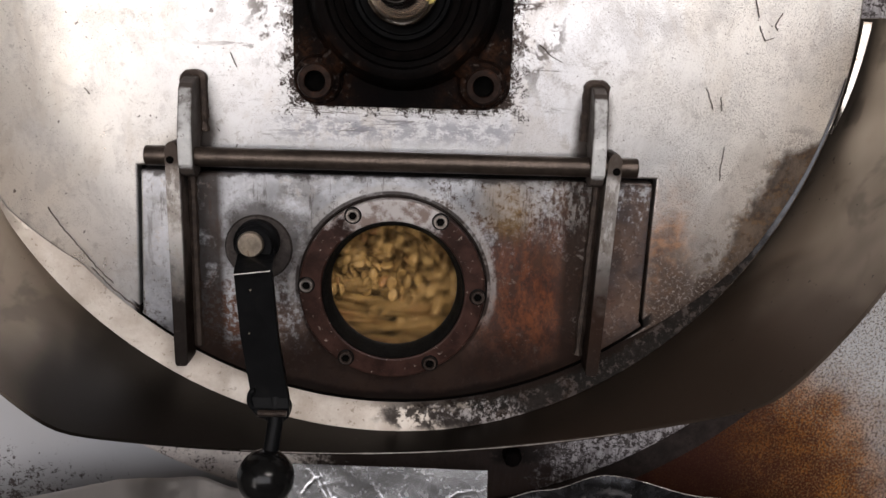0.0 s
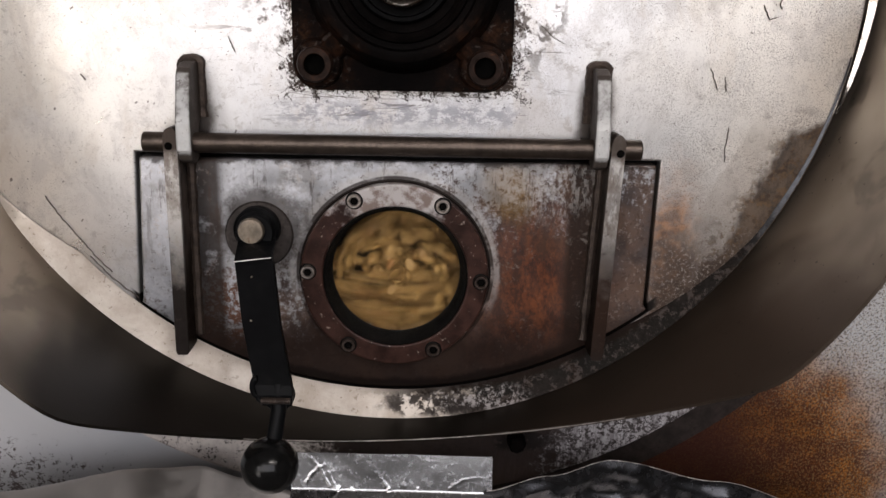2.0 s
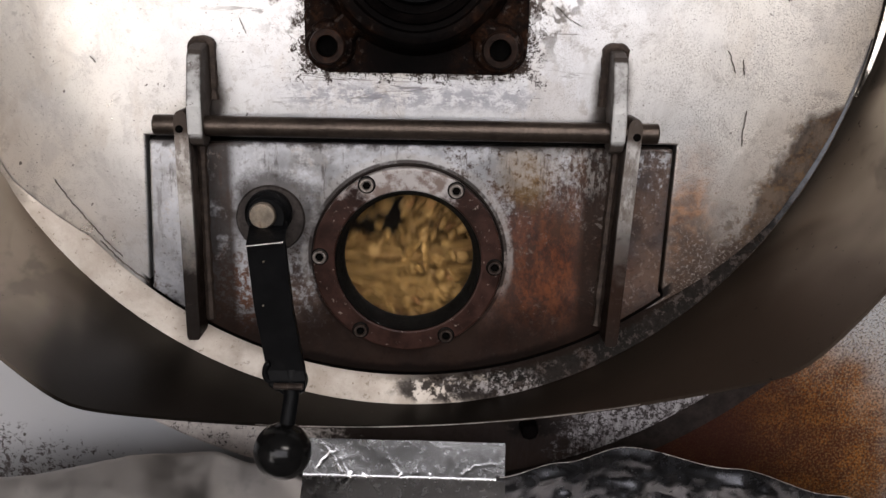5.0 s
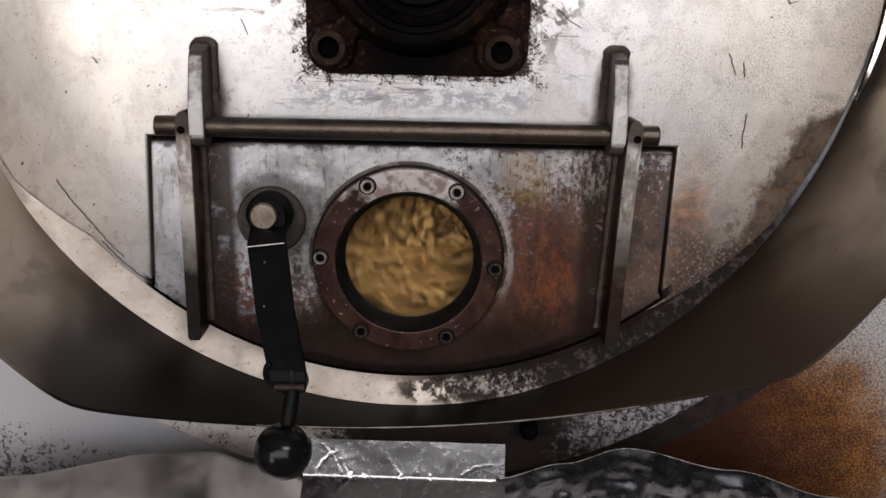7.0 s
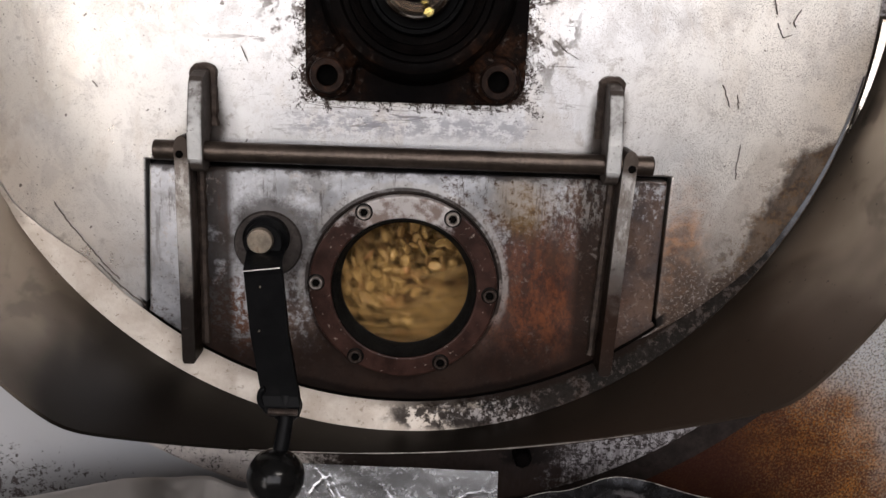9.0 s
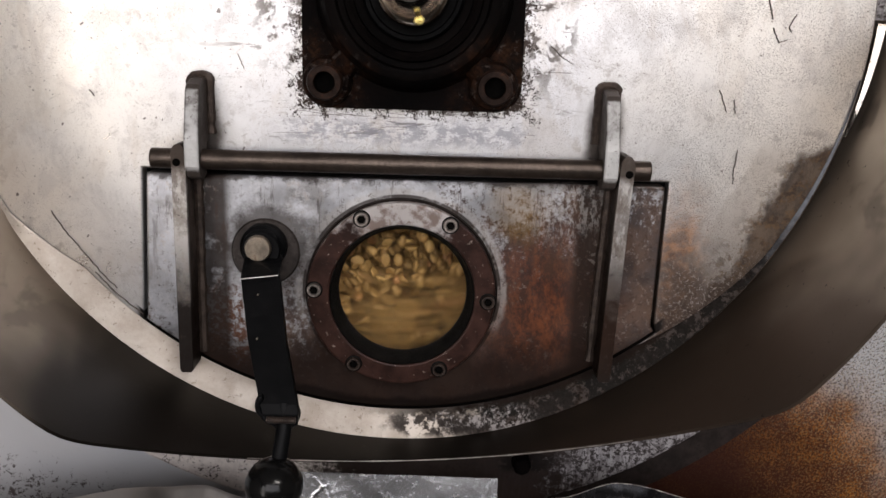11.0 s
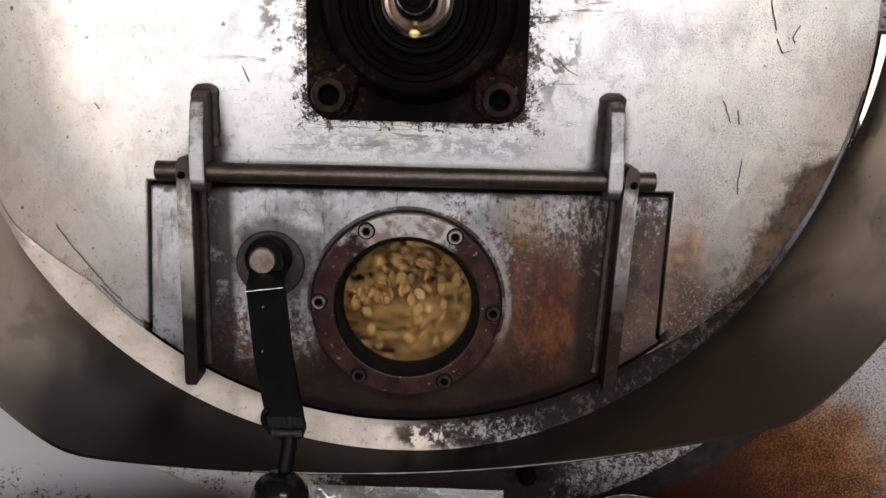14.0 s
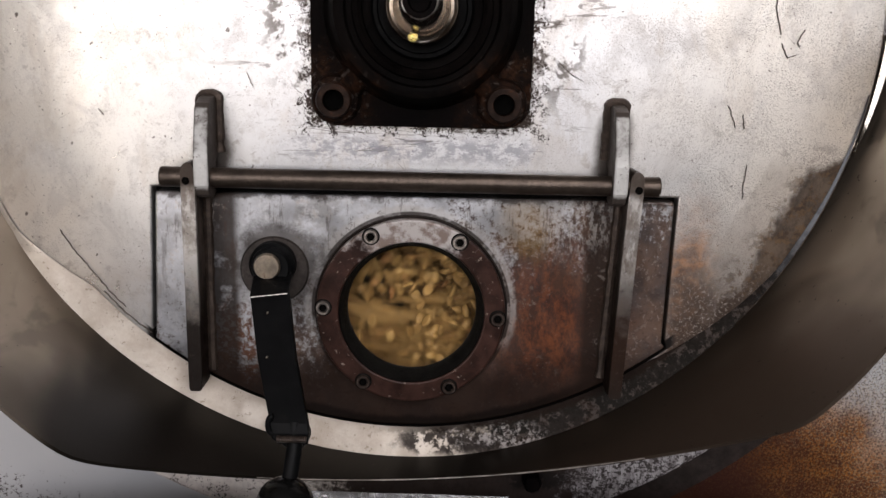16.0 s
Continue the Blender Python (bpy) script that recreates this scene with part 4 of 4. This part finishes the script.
# ---- the door with its sight glass ----
door = thing("roaster_door", (0, 0, S - 0.255), "heat-stained steel discharge door with a sight glass", "door")
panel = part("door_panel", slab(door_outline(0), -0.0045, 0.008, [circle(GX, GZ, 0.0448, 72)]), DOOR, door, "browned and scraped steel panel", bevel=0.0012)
part("hinge_rod", tube([(-0.1462 + 0.2907 * i / 30, -0.0165, -0.0972) for i in range(31)], 0.0060, 24), ROD, door, "oily dark steel rod", smooth=True, bevel=0.0008)
for _s, _xt, _xb in ((-1, -0.1290, -0.1295), (1, 0.1300, 0.1255)):
    _o = [(_xt + 0.0042 * math.cos(radians(a)), -0.094 + 0.0062 * math.sin(radians(a))) for a in range(0, 181, 20)]
    _o += [(_xb - 0.0040, -0.2255), (_xb - 0.003, -0.2275), (_xb + 0.003, -0.2275), (_xb + 0.0040, -0.2255)]
    _st = part("strap", slab(_o, -0.0235, -0.0046), STRAP, door, "narrow stained steel strap", bevel=0.001)
    part("pin_hole", lathe(_xt + 0.001 * _s, -0.0985, [(0.0, -0.0240), (0.0021, -0.0240), (0.0023, -0.0236), (0.0023, -0.023)], 20), HOLE, _st)
    part("weld_bead", tube([(_xt - _s * 0.0062 + (_xb - _xt) * i / 30, -0.005, -0.108 - 0.112 * i / 30) for i in range(31)], 0.0030, 8, None, 0.4, 9 + _s), WELD, _st, smooth=True)
SCREWS = [(0.0532 * math.cos(radians(117.3 - 60 * i)), WZ + 0.0532 * math.sin(radians(117.3 - 60 * i))) for i in range(6)]
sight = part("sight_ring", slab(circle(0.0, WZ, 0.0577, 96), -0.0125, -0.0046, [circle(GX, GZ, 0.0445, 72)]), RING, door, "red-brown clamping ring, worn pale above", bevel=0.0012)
part("ring_joint", lathe(0.0, WZ, [(0.0576, -0.0052), (0.0585, -0.0058), (0.0594, -0.0050), (0.0594, -0.0040), (0.0576, -0.0040), (0.0576, -0.0052)], 96), SOOT, sight, "black grime in the joint round the ring", smooth=True)
part("gasket", lathe(GX, GZ, [(0.0444, -0.0121), (0.0438, -0.0125), (0.0430, -0.0112), (0.0415, -0.0050), (0.0403, -0.0035), (0.0400, 0.0040), (0.0444, 0.0050), (0.0444, -0.0121)], 72), GASKET, sight, "black gasket", smooth=True)
_gl = part("glass", lathe(GX, GZ, [(0.0, 0.0005), (0.0430, 0.0005), (0.0430, 0.0040), (0.0, 0.0040)], 64), GLASS, sight, "clear round glass")
_gl.visible_shadow = False
for _i, (_cx, _cz) in enumerate(SCREWS):
    _b = part("screw", lathe(_cx, _cz, [(0.0043, -0.0120), (0.0043, -0.0140), (0.0039, -0.0148), (0.0029, -0.0148), (0.0026, -0.0143), (0.0026, -0.0128), (0.0, -0.0126)], 28),
              SCREW if _i in (0, 1, 5) else BOLT, sight, "worn steel socket screw" if _i in (0, 1, 5) else "", smooth=True)
    part("grime_ring", lathe(_cx, _cz, [(0.0042, -0.0124), (0.0046, -0.0131), (0.0052, -0.0128), (0.0054, -0.0122)], 28), GASKET, _b, smooth=True)
    part("socket", lathe(_cx, _cz, [(0.0025, -0.01415), (0.0020, -0.0135), (0.0, -0.0134)], 6), HOLE, _b)

# ---- bearing and shaft ----
bearing = thing("flange_bearing", (BX, 0, S), "greasy black square flange bearing bolted to the plate", "bearing")
plate_b = part("flange_plate", slab(rounded(BX - 0.0003, -0.0006, 0.1262, 0.1306, 0.015, 8), -0.0125, -0.0004), CAST, bearing, "greasy square cast flange", bevel=0.002)
part("housing", lathe(BX, 0, [(0.056, -0.0124), (0.053, -0.020), (0.0500, -0.032), (0.0480, -0.036), (0.0445, -0.0372), (0.0425, -0.0365), (0.0415, -0.0325),
                              (0.0385, -0.0322), (0.0375, -0.0355), (0.0350, -0.0365), (0.0330, -0.0350), (0.0325, -0.0310), (0.0280, -0.0305)], 96), CAST, bearing, smooth=True)
part("seal", lathe(BX, 0, [(0.0282, -0.0300), (0.0278, -0.0345), (0.0265, -0.0362), (0.0245, -0.0362), (0.0238, -0.0340), (0.0200, -0.0335)], 80), SEAL, bearing, "black rubber seal", smooth=True)
for _x, _z in ((-0.0444, -0.0506), (0.0507, -0.0512), (-0.0444, 0.0500), (0.0507, 0.0500)):
    part("boss", lathe(_x, _z, [(0.0145, -0.0124), (0.0135, -0.0185), (0.0125, -0.0198), (0.0, -0.0198)], 40), CAST, bearing, smooth=True)
    part("web", tube([(_x, -0.012, _z), (BX + (_x - BX) * 0.62, -0.016, _z * 0.62)], 0.0085, 12), CAST, bearing, smooth=True)
    _b = part("bolt", lathe(_x, _z, [(0.0098, -0.0197), (0.0100, -0.0285), (0.0092, -0.0300), (0.0062, -0.0300), (0.0058, -0.0290)], 32), RUSTY_BOLT, bearing, "rusty hollow bolt head", smooth=True)
    part("socket", lathe(_x, _z, [(0.0060, -0.0291), (0.0056, -0.0220), (0.0, -0.0220)], 20), HOLE, _b)
shaft = thing("drive_shaft", (BX, 0, S), "polished steel shaft end turning in the bearing", "shaft")
part("shaft_collar", lathe(BX, 0, [(0.0195, -0.030), (0.0197, -0.0470), (0.0193, -0.0500), (0.0183, -0.0522), (0.0168, -0.0532), (0.0152, -0.0525), (0.0140, -0.0500)], 64), CHROME, shaft, "bright polished collar", smooth=True)
part("shaft_end", lathe(BX, 0, [(0.0142, -0.0501), (0.0128, -0.0530), (0.0118, -0.0700), (0.0086, -0.1090), (0.0078, -0.1110)], 48), CHROME, shaft, smooth=True)
part("end_face", lathe(BX, 0, [(0.0079, -0.1109), (0.0055, -0.1106), (0.0045, -0.1040), (0.0, -0.1030)], 48), CAST, shaft, "dark centre-drilled end", smooth=True)
part("set_screw", lathe(BX, -0.0166, [(0.0, -0.0550), (0.0024, -0.0548), (0.0028, -0.0542), (0.0028, -0.0500)], 6), BRASS, shaft, "small yellow set screw")

# ---- the lever handle ----
handle = thing("lever_handle", (-0.084, -0.005, S - 0.155), "black steel lever with a round bakelite knob", "handle")
part("washer", lathe(-0.0835, -0.155, [(0.0, -0.0062), (0.0200, -0.0060), (0.0210, -0.0046)], 48), WASHER, handle, "flat dark washer", smooth=True)
part("pivot", lathe(-0.0838, -0.1505, [(0.0140, -0.006), (0.0138, -0.0120), (0.0120, -0.0135), (0.0116, -0.0175), (0.0108, -0.0185), (0.0, -0.0185)], 40), BLACKBAR, handle, "greasy black pivot", smooth=True)
part("pivot_bolt", lathe(-0.0852, -0.1490, [(0.0078, -0.0184), (0.0080, -0.0205), (0.0072, -0.0222), (0.0, -0.0226)], 32), OLDBOLT, handle, "worn brassy bolt head", smooth=True)


def lever_bar():
    """Flat bar, cranked outward below the pivot, then straight down with a slight lean."""
    prof = [(-0.0840, -0.0135, -0.148, 0.0108, 0.0), (-0.0828, -0.0160, -0.155, 0.0112, 0.0), (-0.0807, -0.0390, -0.1605, 0.0110, -0.0014), (-0.0795, -0.0425, -0.1632, 0.0110, -0.0014),
            (-0.0715, -0.0680, -0.1900, 0.0106, 0.0), (-0.0612, -0.0935, -0.2150, 0.0100, 0.0), (-0.0598, -0.0962, -0.2195, 0.0095, 0.0), (-0.0585, -0.0968, -0.2255, 0.0078, 0.0)]
    bm = bmesh.new()
    rows = []
    for x, y, z, h, lean in prof:
        rows.append([bm.verts.new((x + s * h, y + d, S + z - s * lean)) for d in (0, 0.005) for s in (-1, 1)])
    for a, b in zip(rows, rows[1:]):
        for i, j in ((0, 1), (1, 3), (3, 2), (2, 0)):
            bm.faces.new((a[i], a[j], b[j], b[i]))
    for r in (rows[0], rows[-1]):
        bm.faces.new((r[0], r[1], r[3], r[2]))
    return bm


part("lever", lever_bar(), BLACKBAR, handle, "black painted flat steel bar", bevel=0.0007)
for _x, _y, _z in ((-0.0772, -0.0668, -0.1885), (-0.0763, -0.0705, -0.1935), (-0.0800, -0.0480, -0.1690)):
    part("chip", lathe(_x, _z, [(0.0, _y - 0.0006), (0.0005, _y - 0.0005), (0.0006, _y + 0.002)], 7), OLDBOLT, handle, "small pale chip in the paint")
part("bend_edge", tube([(-0.0914, -0.0396, -0.1626), (-0.0700, -0.0396, -0.1598)], 0.0005, 8), BRIGHT_BOLT, handle, "bare worn bend")
part("clamp", lathe(-0.0592, -0.2235, [(0.0, -0.0905), (0.0078, -0.0905), (0.0086, -0.0895), (0.0086, -0.0850), (0.0, -0.0850)], 28), BLACKBAR, handle, "rounded black clamp", smooth=True)
part("spring_clip", tube([(-0.0695 - 0.0026 * math.sin(radians(a)), -0.0925, -0.2165 + 0.0050 * math.cos(radians(a))) for a in range(0, 200, 14)] + [(-0.0690, -0.0930, -0.2230), (-0.0660, -0.0940, -0.2245)],
                         0.0018, 10), BLACKBAR, handle, "bent wire spring clip", smooth=True)
_scr = bmesh.new()
for _i in range(14):
    _f = len(_scr.verts)
    lathe(0, 0, [(0.0, 0.0), (0.0018, 0.0001), (0.0018, 0.0006), (0.0014, 0.0011), (0.0, 0.0011)], 12, _scr)
    _scr.verts.ensure_lookup_table()
    bmesh.ops.translate(_scr, verts=_scr.verts[_f:], vec=(0, 0.0011 * _i, 0))
_m = Matrix.Translation((-0.0665, -0.0995, S - 0.2212)) @ Matrix.Rotation(radians(-90), 4, "Z") @ Matrix.Translation((0, 0, -S))
bmesh.ops.transform(_scr, matrix=_m, verts=_scr.verts)
part("screw", _scr, BOLT, handle, "threaded clamp screw")
part("stem", tube([(-0.0585, -0.090, -0.216), (-0.0580, -0.0955, -0.228), (-0.0595, -0.100, -0.240), (-0.0620, -0.1045, -0.2550)], 0.0042, 16), BLACKBAR, handle, smooth=True)
_kn = bmesh.new()
bmesh.ops.create_uvsphere(_kn, u_segments=40, v_segments=24, radius=0.0153, matrix=Matrix.Translation((-0.0620, -0.105, S - 0.2560)))
part("knob", _kn, BALL, handle, "glossy black ball knob", smooth=True)

# ---- hopper lip and foil below the door ----
part("hopper", box(-0.34, 0.34, -0.10, 0.018, 0.55, 0.845), DULLFOIL, roaster, "dull sheet metal hopper", bevel=0.004)


def bend(t, knots):
    for (a, va), (b, vb) in zip(knots, knots[1:]):
        if t <= b:
            f = (t - a) / (b - a)
            f = f * f * (3 - 2 * f)
            return va + (vb - va) * f
    return knots[-1][1]


def foil_sheet(x0, x1, top, depth, crumple, y_top, lean, seed, sharp=0.0):
    """A sheet with a bent upper edge, softly dented; sharp: height of its creases."""
    def f(u, v):
        x = x0 + (x1 - x0) * u
        z = bend(x, top) - depth * v
        q = Vector((x * 28 + seed, v * depth * 28, seed))
        c = noise.turbulence(q, 3, True) - 0.5
        c2 = noise.noise(q * 0.35) * 1.2
        y = y_top - lean * v + crumple * (c + c2) * min(1, 0.25 + v * 3)
        if sharp:
            for k, h in ((1.6, 1.0), (3.1, 0.5)):
                y -= sharp * h * abs(noise.noise(q * k + Vector((k, 2, 5)))) * min(1, 0.3 + v * 4)
        return x, y, z + 0.0006 * noise.noise(q * 3)
    return sheet(150, 40, f, 0.0006)


tagged(part("foil_sheet", foil_sheet(-0.34, -0.058, [(-0.34, -0.338), (-0.257, -0.3205), (-0.15, -0.3020), (-0.12, -0.3000), (-0.095, -0.3080), (-0.058, -0.318)], 0.06, 0.0012, -0.030, 0.085, 2.0), DULLFOIL, None, smooth=True),
       "dull grey bent metal sheet on the hopper lip", "foil sheet", "sheets over the hopper")
RIGHT_TOP = [(0.058, -0.315), (0.10, -0.3035), (0.138, -0.2920), (0.207, -0.3060), (0.274, -0.3240), (0.34, -0.345)]
_foil = tagged(part("foil_sheet", foil_sheet(0.058, 0.34, RIGHT_TOP, 0.06, 0.0010, -0.030, 0.003, 7.0, 0.0030), FOIL, None, smooth=True),
       "crumpled dark shiny foil on the hopper lip", "foil sheet", "sheets over the hopper")
part("bright_edge", tube([(0.06 + 0.0035 * i, -0.0305, bend(0.06 + 0.0035 * i, RIGHT_TOP) + 0.0002) for i in range(79)], 0.0002, 6, None, 0.9, 5), BRIGHT_BOLT, _foil, "thin bright cut edge")


TAPE_ROWS = []
_y, _z = -0.024, -0.2925
for _j in range(201):
    TAPE_ROWS.append((_y, _z))
    _f = min(1, max(0, (_j / 200 - 0.43) / 0.05))
    _tilt = radians(13 + 41 * _f * _f * (3 - 2 * _f))
    _y, _z = _y - 0.052 / 200 * math.sin(_tilt), _z - 0.052 / 200 * math.cos(_tilt)


CREASES = ((-0.055, 0.40, -0.044, 0.16, 0.0022), (-0.040, 0.42, -0.052, 0.08, 0.0016), (-0.036, 0.44, -0.041, 0.26, 0.0020), (-0.034, 0.44, -0.042, 0.66, 0.0022),
           (-0.002, 0.44, -0.012, 0.14, 0.0020), (-0.002, 0.42, -0.004, 0.22, 0.0014), (-0.004, 0.46, -0.007, 0.70, 0.0018), (-0.026, 0.46, -0.018, 0.62, 0.0014),
           (0.008, 0.44, 0.0085, 0.30, 0.0012), (0.036, 0.42, 0.062, 0.26, 0.0009), (0.030, 0.50, 0.040, 0.66, 0.0012), (0.016, 0.48, 0.012, 0.66, 0.0014))


def tape_shape(u, v):
    """A strip of tape, folded forward along an uneven crease."""
    x = -0.0645 + 0.128 * u
    shift = 0.09 * noise.noise(Vector((x * 30, 0.3, 8.0))) + 0.05 * noise.noise(Vector((x * 75, 1.3, 2.0)))
    y, z = TAPE_ROWS[min(200, max(0, round((v + shift * min(1, v * 4) * min(1, (1 - v) * 4)) * 200)))]
    q = Vector((x * 42, v * 2.4, 3.0))
    ridge = 1 - min(1, abs(noise.noise(q)) * 5)                 # sharp creases
    soft = noise.noise(q * 0.55)
    dent = max(0, noise.noise(q * 0.8 + Vector((5, 1, 7))) - 0.1)
    for xa, va, xb, vb, h in CREASES:
        ex, ev = xb - xa, (vb - va) * 0.052
        dx, dv = x - xa, (v - va) * 0.052
        f = min(1, max(0, (dx * ex + dv * ev) / (ex * ex + ev * ev)))
        wander = 0.0012 * noise.noise(Vector((x * 260, v * 14, 4.0)))
        away = math.hypot(dx - f * ex + wander, dv - f * ev + wander)
        y -= 0.22 * h * max(0, 1 - away / 0.0017) * (1 - 0.7 * f)
    fine = 1 - min(1, abs(noise.noise(q * 1.9 + Vector((1, 9, 4)))) * 9)
    y -= 0.00010 * fine * max(0, noise.noise(q * 0.5 + Vector((8, 2, 6))) + 0.05)
    y -= 0.0003 * ridge * max(0, noise.noise(q * 0.4 + Vector((3, 3, 3))) + 0.22) + 0.0005 * soft - 0.0010 * dent
    return x + 0.0004 * noise.noise(q * 2), y, z - 0.0015 * u


tape = tagged(part("foil_tape", sheet(240, 44, lambda u, v: tape_shape(u, 0.44 * v), 0.0004), TAPE, None, smooth=True), "shiny creased aluminium tape folded over the lip", "tape")
part("folded_flap", sheet(240, 54, lambda u, v: tape_shape(u, 0.44 + 0.56 * v), 0.0004), TAPE, tape, "creased lower flap of the tape", smooth=True)

# ---- inside the drum ----
TURN = 1.0155           # seconds for one turn of the shaft and drum, anticlockwise from the front


def bean_bm(bm=None, m=Matrix()):
    """An oval bean, flat on one side with a groove along it."""
    bm = bm or bmesh.new()
    before = len(bm.verts)
    n, k = 10, 6
    rings = []
    for j in range(k + 1):
        ph = math.pi * j / k
        if j in (0, k):
            rings.append([bm.verts.new(m @ Vector((0.0045 * math.cos(ph), 0, 0)))])
            continue
        ring = []
        for i in range(n):
            th = 2 * math.pi * i / n
            y, z = 0.0034 * math.sin(ph) * math.cos(th), 0.0028 * math.sin(ph) * math.sin(th)
            if z < 0:
                z *= 0.45
            if i == 7 or i == 8:
                z += 0.0007 * math.sin(ph)
            ring.append(bm.verts.new(m @ Vector((0.0045 * math.cos(ph), y, z))))
        rings.append(ring)
    for a, b in zip(rings, rings[1:]):
        for i in range(n):
            j = (i + 1) % n
            q = list(dict.fromkeys([a[i % len(a)], a[j % len(a)], b[j % len(b)], b[i % len(b)]]))
            f = bm.faces.new(q)
            f.smooth = True
    return bm


rng = random.Random(5)
drum = thing("stirring_drum", (0, 0.01, S), "dark steel drum vanes turning behind the glass", "drum")
part("back_disc", lathe(0, 0, [(0.02, 0.115), (0.262, 0.115), (0.262, 0.121), (0.02, 0.121), (0.02, 0.115)], 72), DRUM, drum, "dark perforated back disc")
part("hub", lathe(0, 0, [(0.0, 0.02), (0.028, 0.02), (0.028, 0.116)], 32), DRUM, drum)
for _i in range(4):
    _a = radians(20 + 90 * _i)
    _bm = tube([(0.02 * math.cos(_a), 0.075, 0.02 * math.sin(_a)), (0.255 * math.cos(_a), 0.085, 0.255 * math.sin(_a))], 0.007, 8)
    part("vane", _bm, DRUM, drum)
bed = thing("bean_bed", (0, 0.03, S), "bed of pale yellow coffee beans carried round by the drum", "beans", "", "stuff")
_bm = bmesh.new()
for _i in range(3600):
    _r, _a = math.sqrt(rng.uniform(0.176 ** 2, 0.252 ** 2)), rng.uniform(0, 2 * math.pi)
    _e = Euler((rng.uniform(0, 6.28), rng.uniform(0, 6.28), rng.uniform(0, 6.28))).to_matrix().to_4x4()
    bean_bm(_bm, Matrix.Translation((_r * math.cos(_a), rng.uniform(0.019, 0.034), S + _r * math.sin(_a))) @ _e)
tagged(part("bed", _bm, BEAN, bed), "", "", "", "stuff")

LOOP = 0.684            # seconds for one tumble; two clumps go round in it
CLUMP = radians(-53.0) # where the first clump stands at the start
CX, CZ = 0.018, 0.008   # centre of the tumbling, from the middle of the glass
swarm = thing("tumbling_beans", (CX, 0.03, S + WZ + CZ), "mass of pale yellow coffee beans turning over behind the glass", "beans", "", "stuff")
_bm = bmesh.new()
for _i in range(2300):
    _r, _a = 0.078 * math.sqrt(rng.random()), CLUMP + rng.choice((0, math.pi)) + rng.uniform(-0.95, 0.95)
    if rng.random() < 0.07 or _r < 0.026:
        _a = rng.uniform(0, 6.28)
    _e = Euler((rng.uniform(0, 6.28), rng.uniform(0, 6.28), rng.uniform(0, 6.28))).to_matrix().to_4x4()
    bean_bm(_bm, Matrix.Translation((CX + _r * math.cos(_a), rng.uniform(0.036, 0.055), S + WZ + CZ + _r * math.sin(_a))) @ _e)
tagged(part("mass", _bm, BEAN, swarm), "", "", "", "stuff")

coffee = thing("coffee_beans", (0, 0.012, S + WZ), "loose pale yellow coffee beans tumbling behind the glass", "beans")
_bean = bpy.data.meshes.new("bean")
_b = bean_bm()
bmesh.ops.recalc_face_normals(_b, faces=_b.faces)
_b.to_mesh(_bean)
_b.free()
_bean.materials.append(BEAN)
beans = []
for _i in range(300):
    _ob = new("bean", _bean)
    _ob.parent = coffee
    _rad = 0.062 * math.sqrt(rng.uniform(0.01, 1))
    _cl = CLUMP + rng.choice((0.0, math.pi)) + rng.uniform(-0.72, 0.72) if rng.random() < 0.90 and _rad > 0.024 else rng.uniform(0, 6.28)
    beans.append((_ob, _rad, _cl, rng.uniform(0.003, 0.020), [rng.uniform(0, 6.28) for _ in range(3)], rng.uniform(-4, 4), rng.uniform(-4, 4), rng.uniform(0, 6.28)))


# ---- what moves ----
def motions():
    for ob, centre in ((shaft, (BX, 0, S)), (drum, (0, 0.01, S)), (bed, (0, 0.03, S))):
        walk(ob, [(16 * i / 160, pose(*centre, 0, -360 * (16 * i / 160 - 14.01) / TURN, 0)) for i in range(161)])
    def heave(t):
        """The still point of the tumbling sinks as a gap passes and rises as the next vane lifts the beans."""
        return 0.016 * math.sin(4 * math.pi * (t - 12.67) / LOOP)

    spin = 360 / LOOP
    walk(swarm, [(16 * i / 320, pose(CX, 0.03, S + WZ + CZ + heave(16 * i / 320), 0, -spin * 16 * i / 320, 0)) for i in range(321)])
    for ob, rad, phase, y, turn, sx, sz, wob in beans:
        rows = []
        for i in range(321):
            t = i / 20
            a = phase + 2 * math.pi * t / LOOP + 0.2 * math.sin(t * 2.3 + wob)
            r = rad * (1 + 0.10 * math.sin(t * 3.1 + wob * 2))
            u, v = r * 1.12 * math.cos(a), r * 0.86 * math.sin(a)
            x = CX + u * 0.87 - v * 0.5
            z = CZ + u * 0.5 + v * 0.87 + heave(t)
            rows.append((t, pose(x, y + 0.004 * math.sin(t * 5 + wob), z, math.degrees(turn[0] + sx * t), -math.degrees(a) * 0.7 + 40 * turn[1], math.degrees(turn[2] + sz * t))))
        walk(ob, rows)


motions()
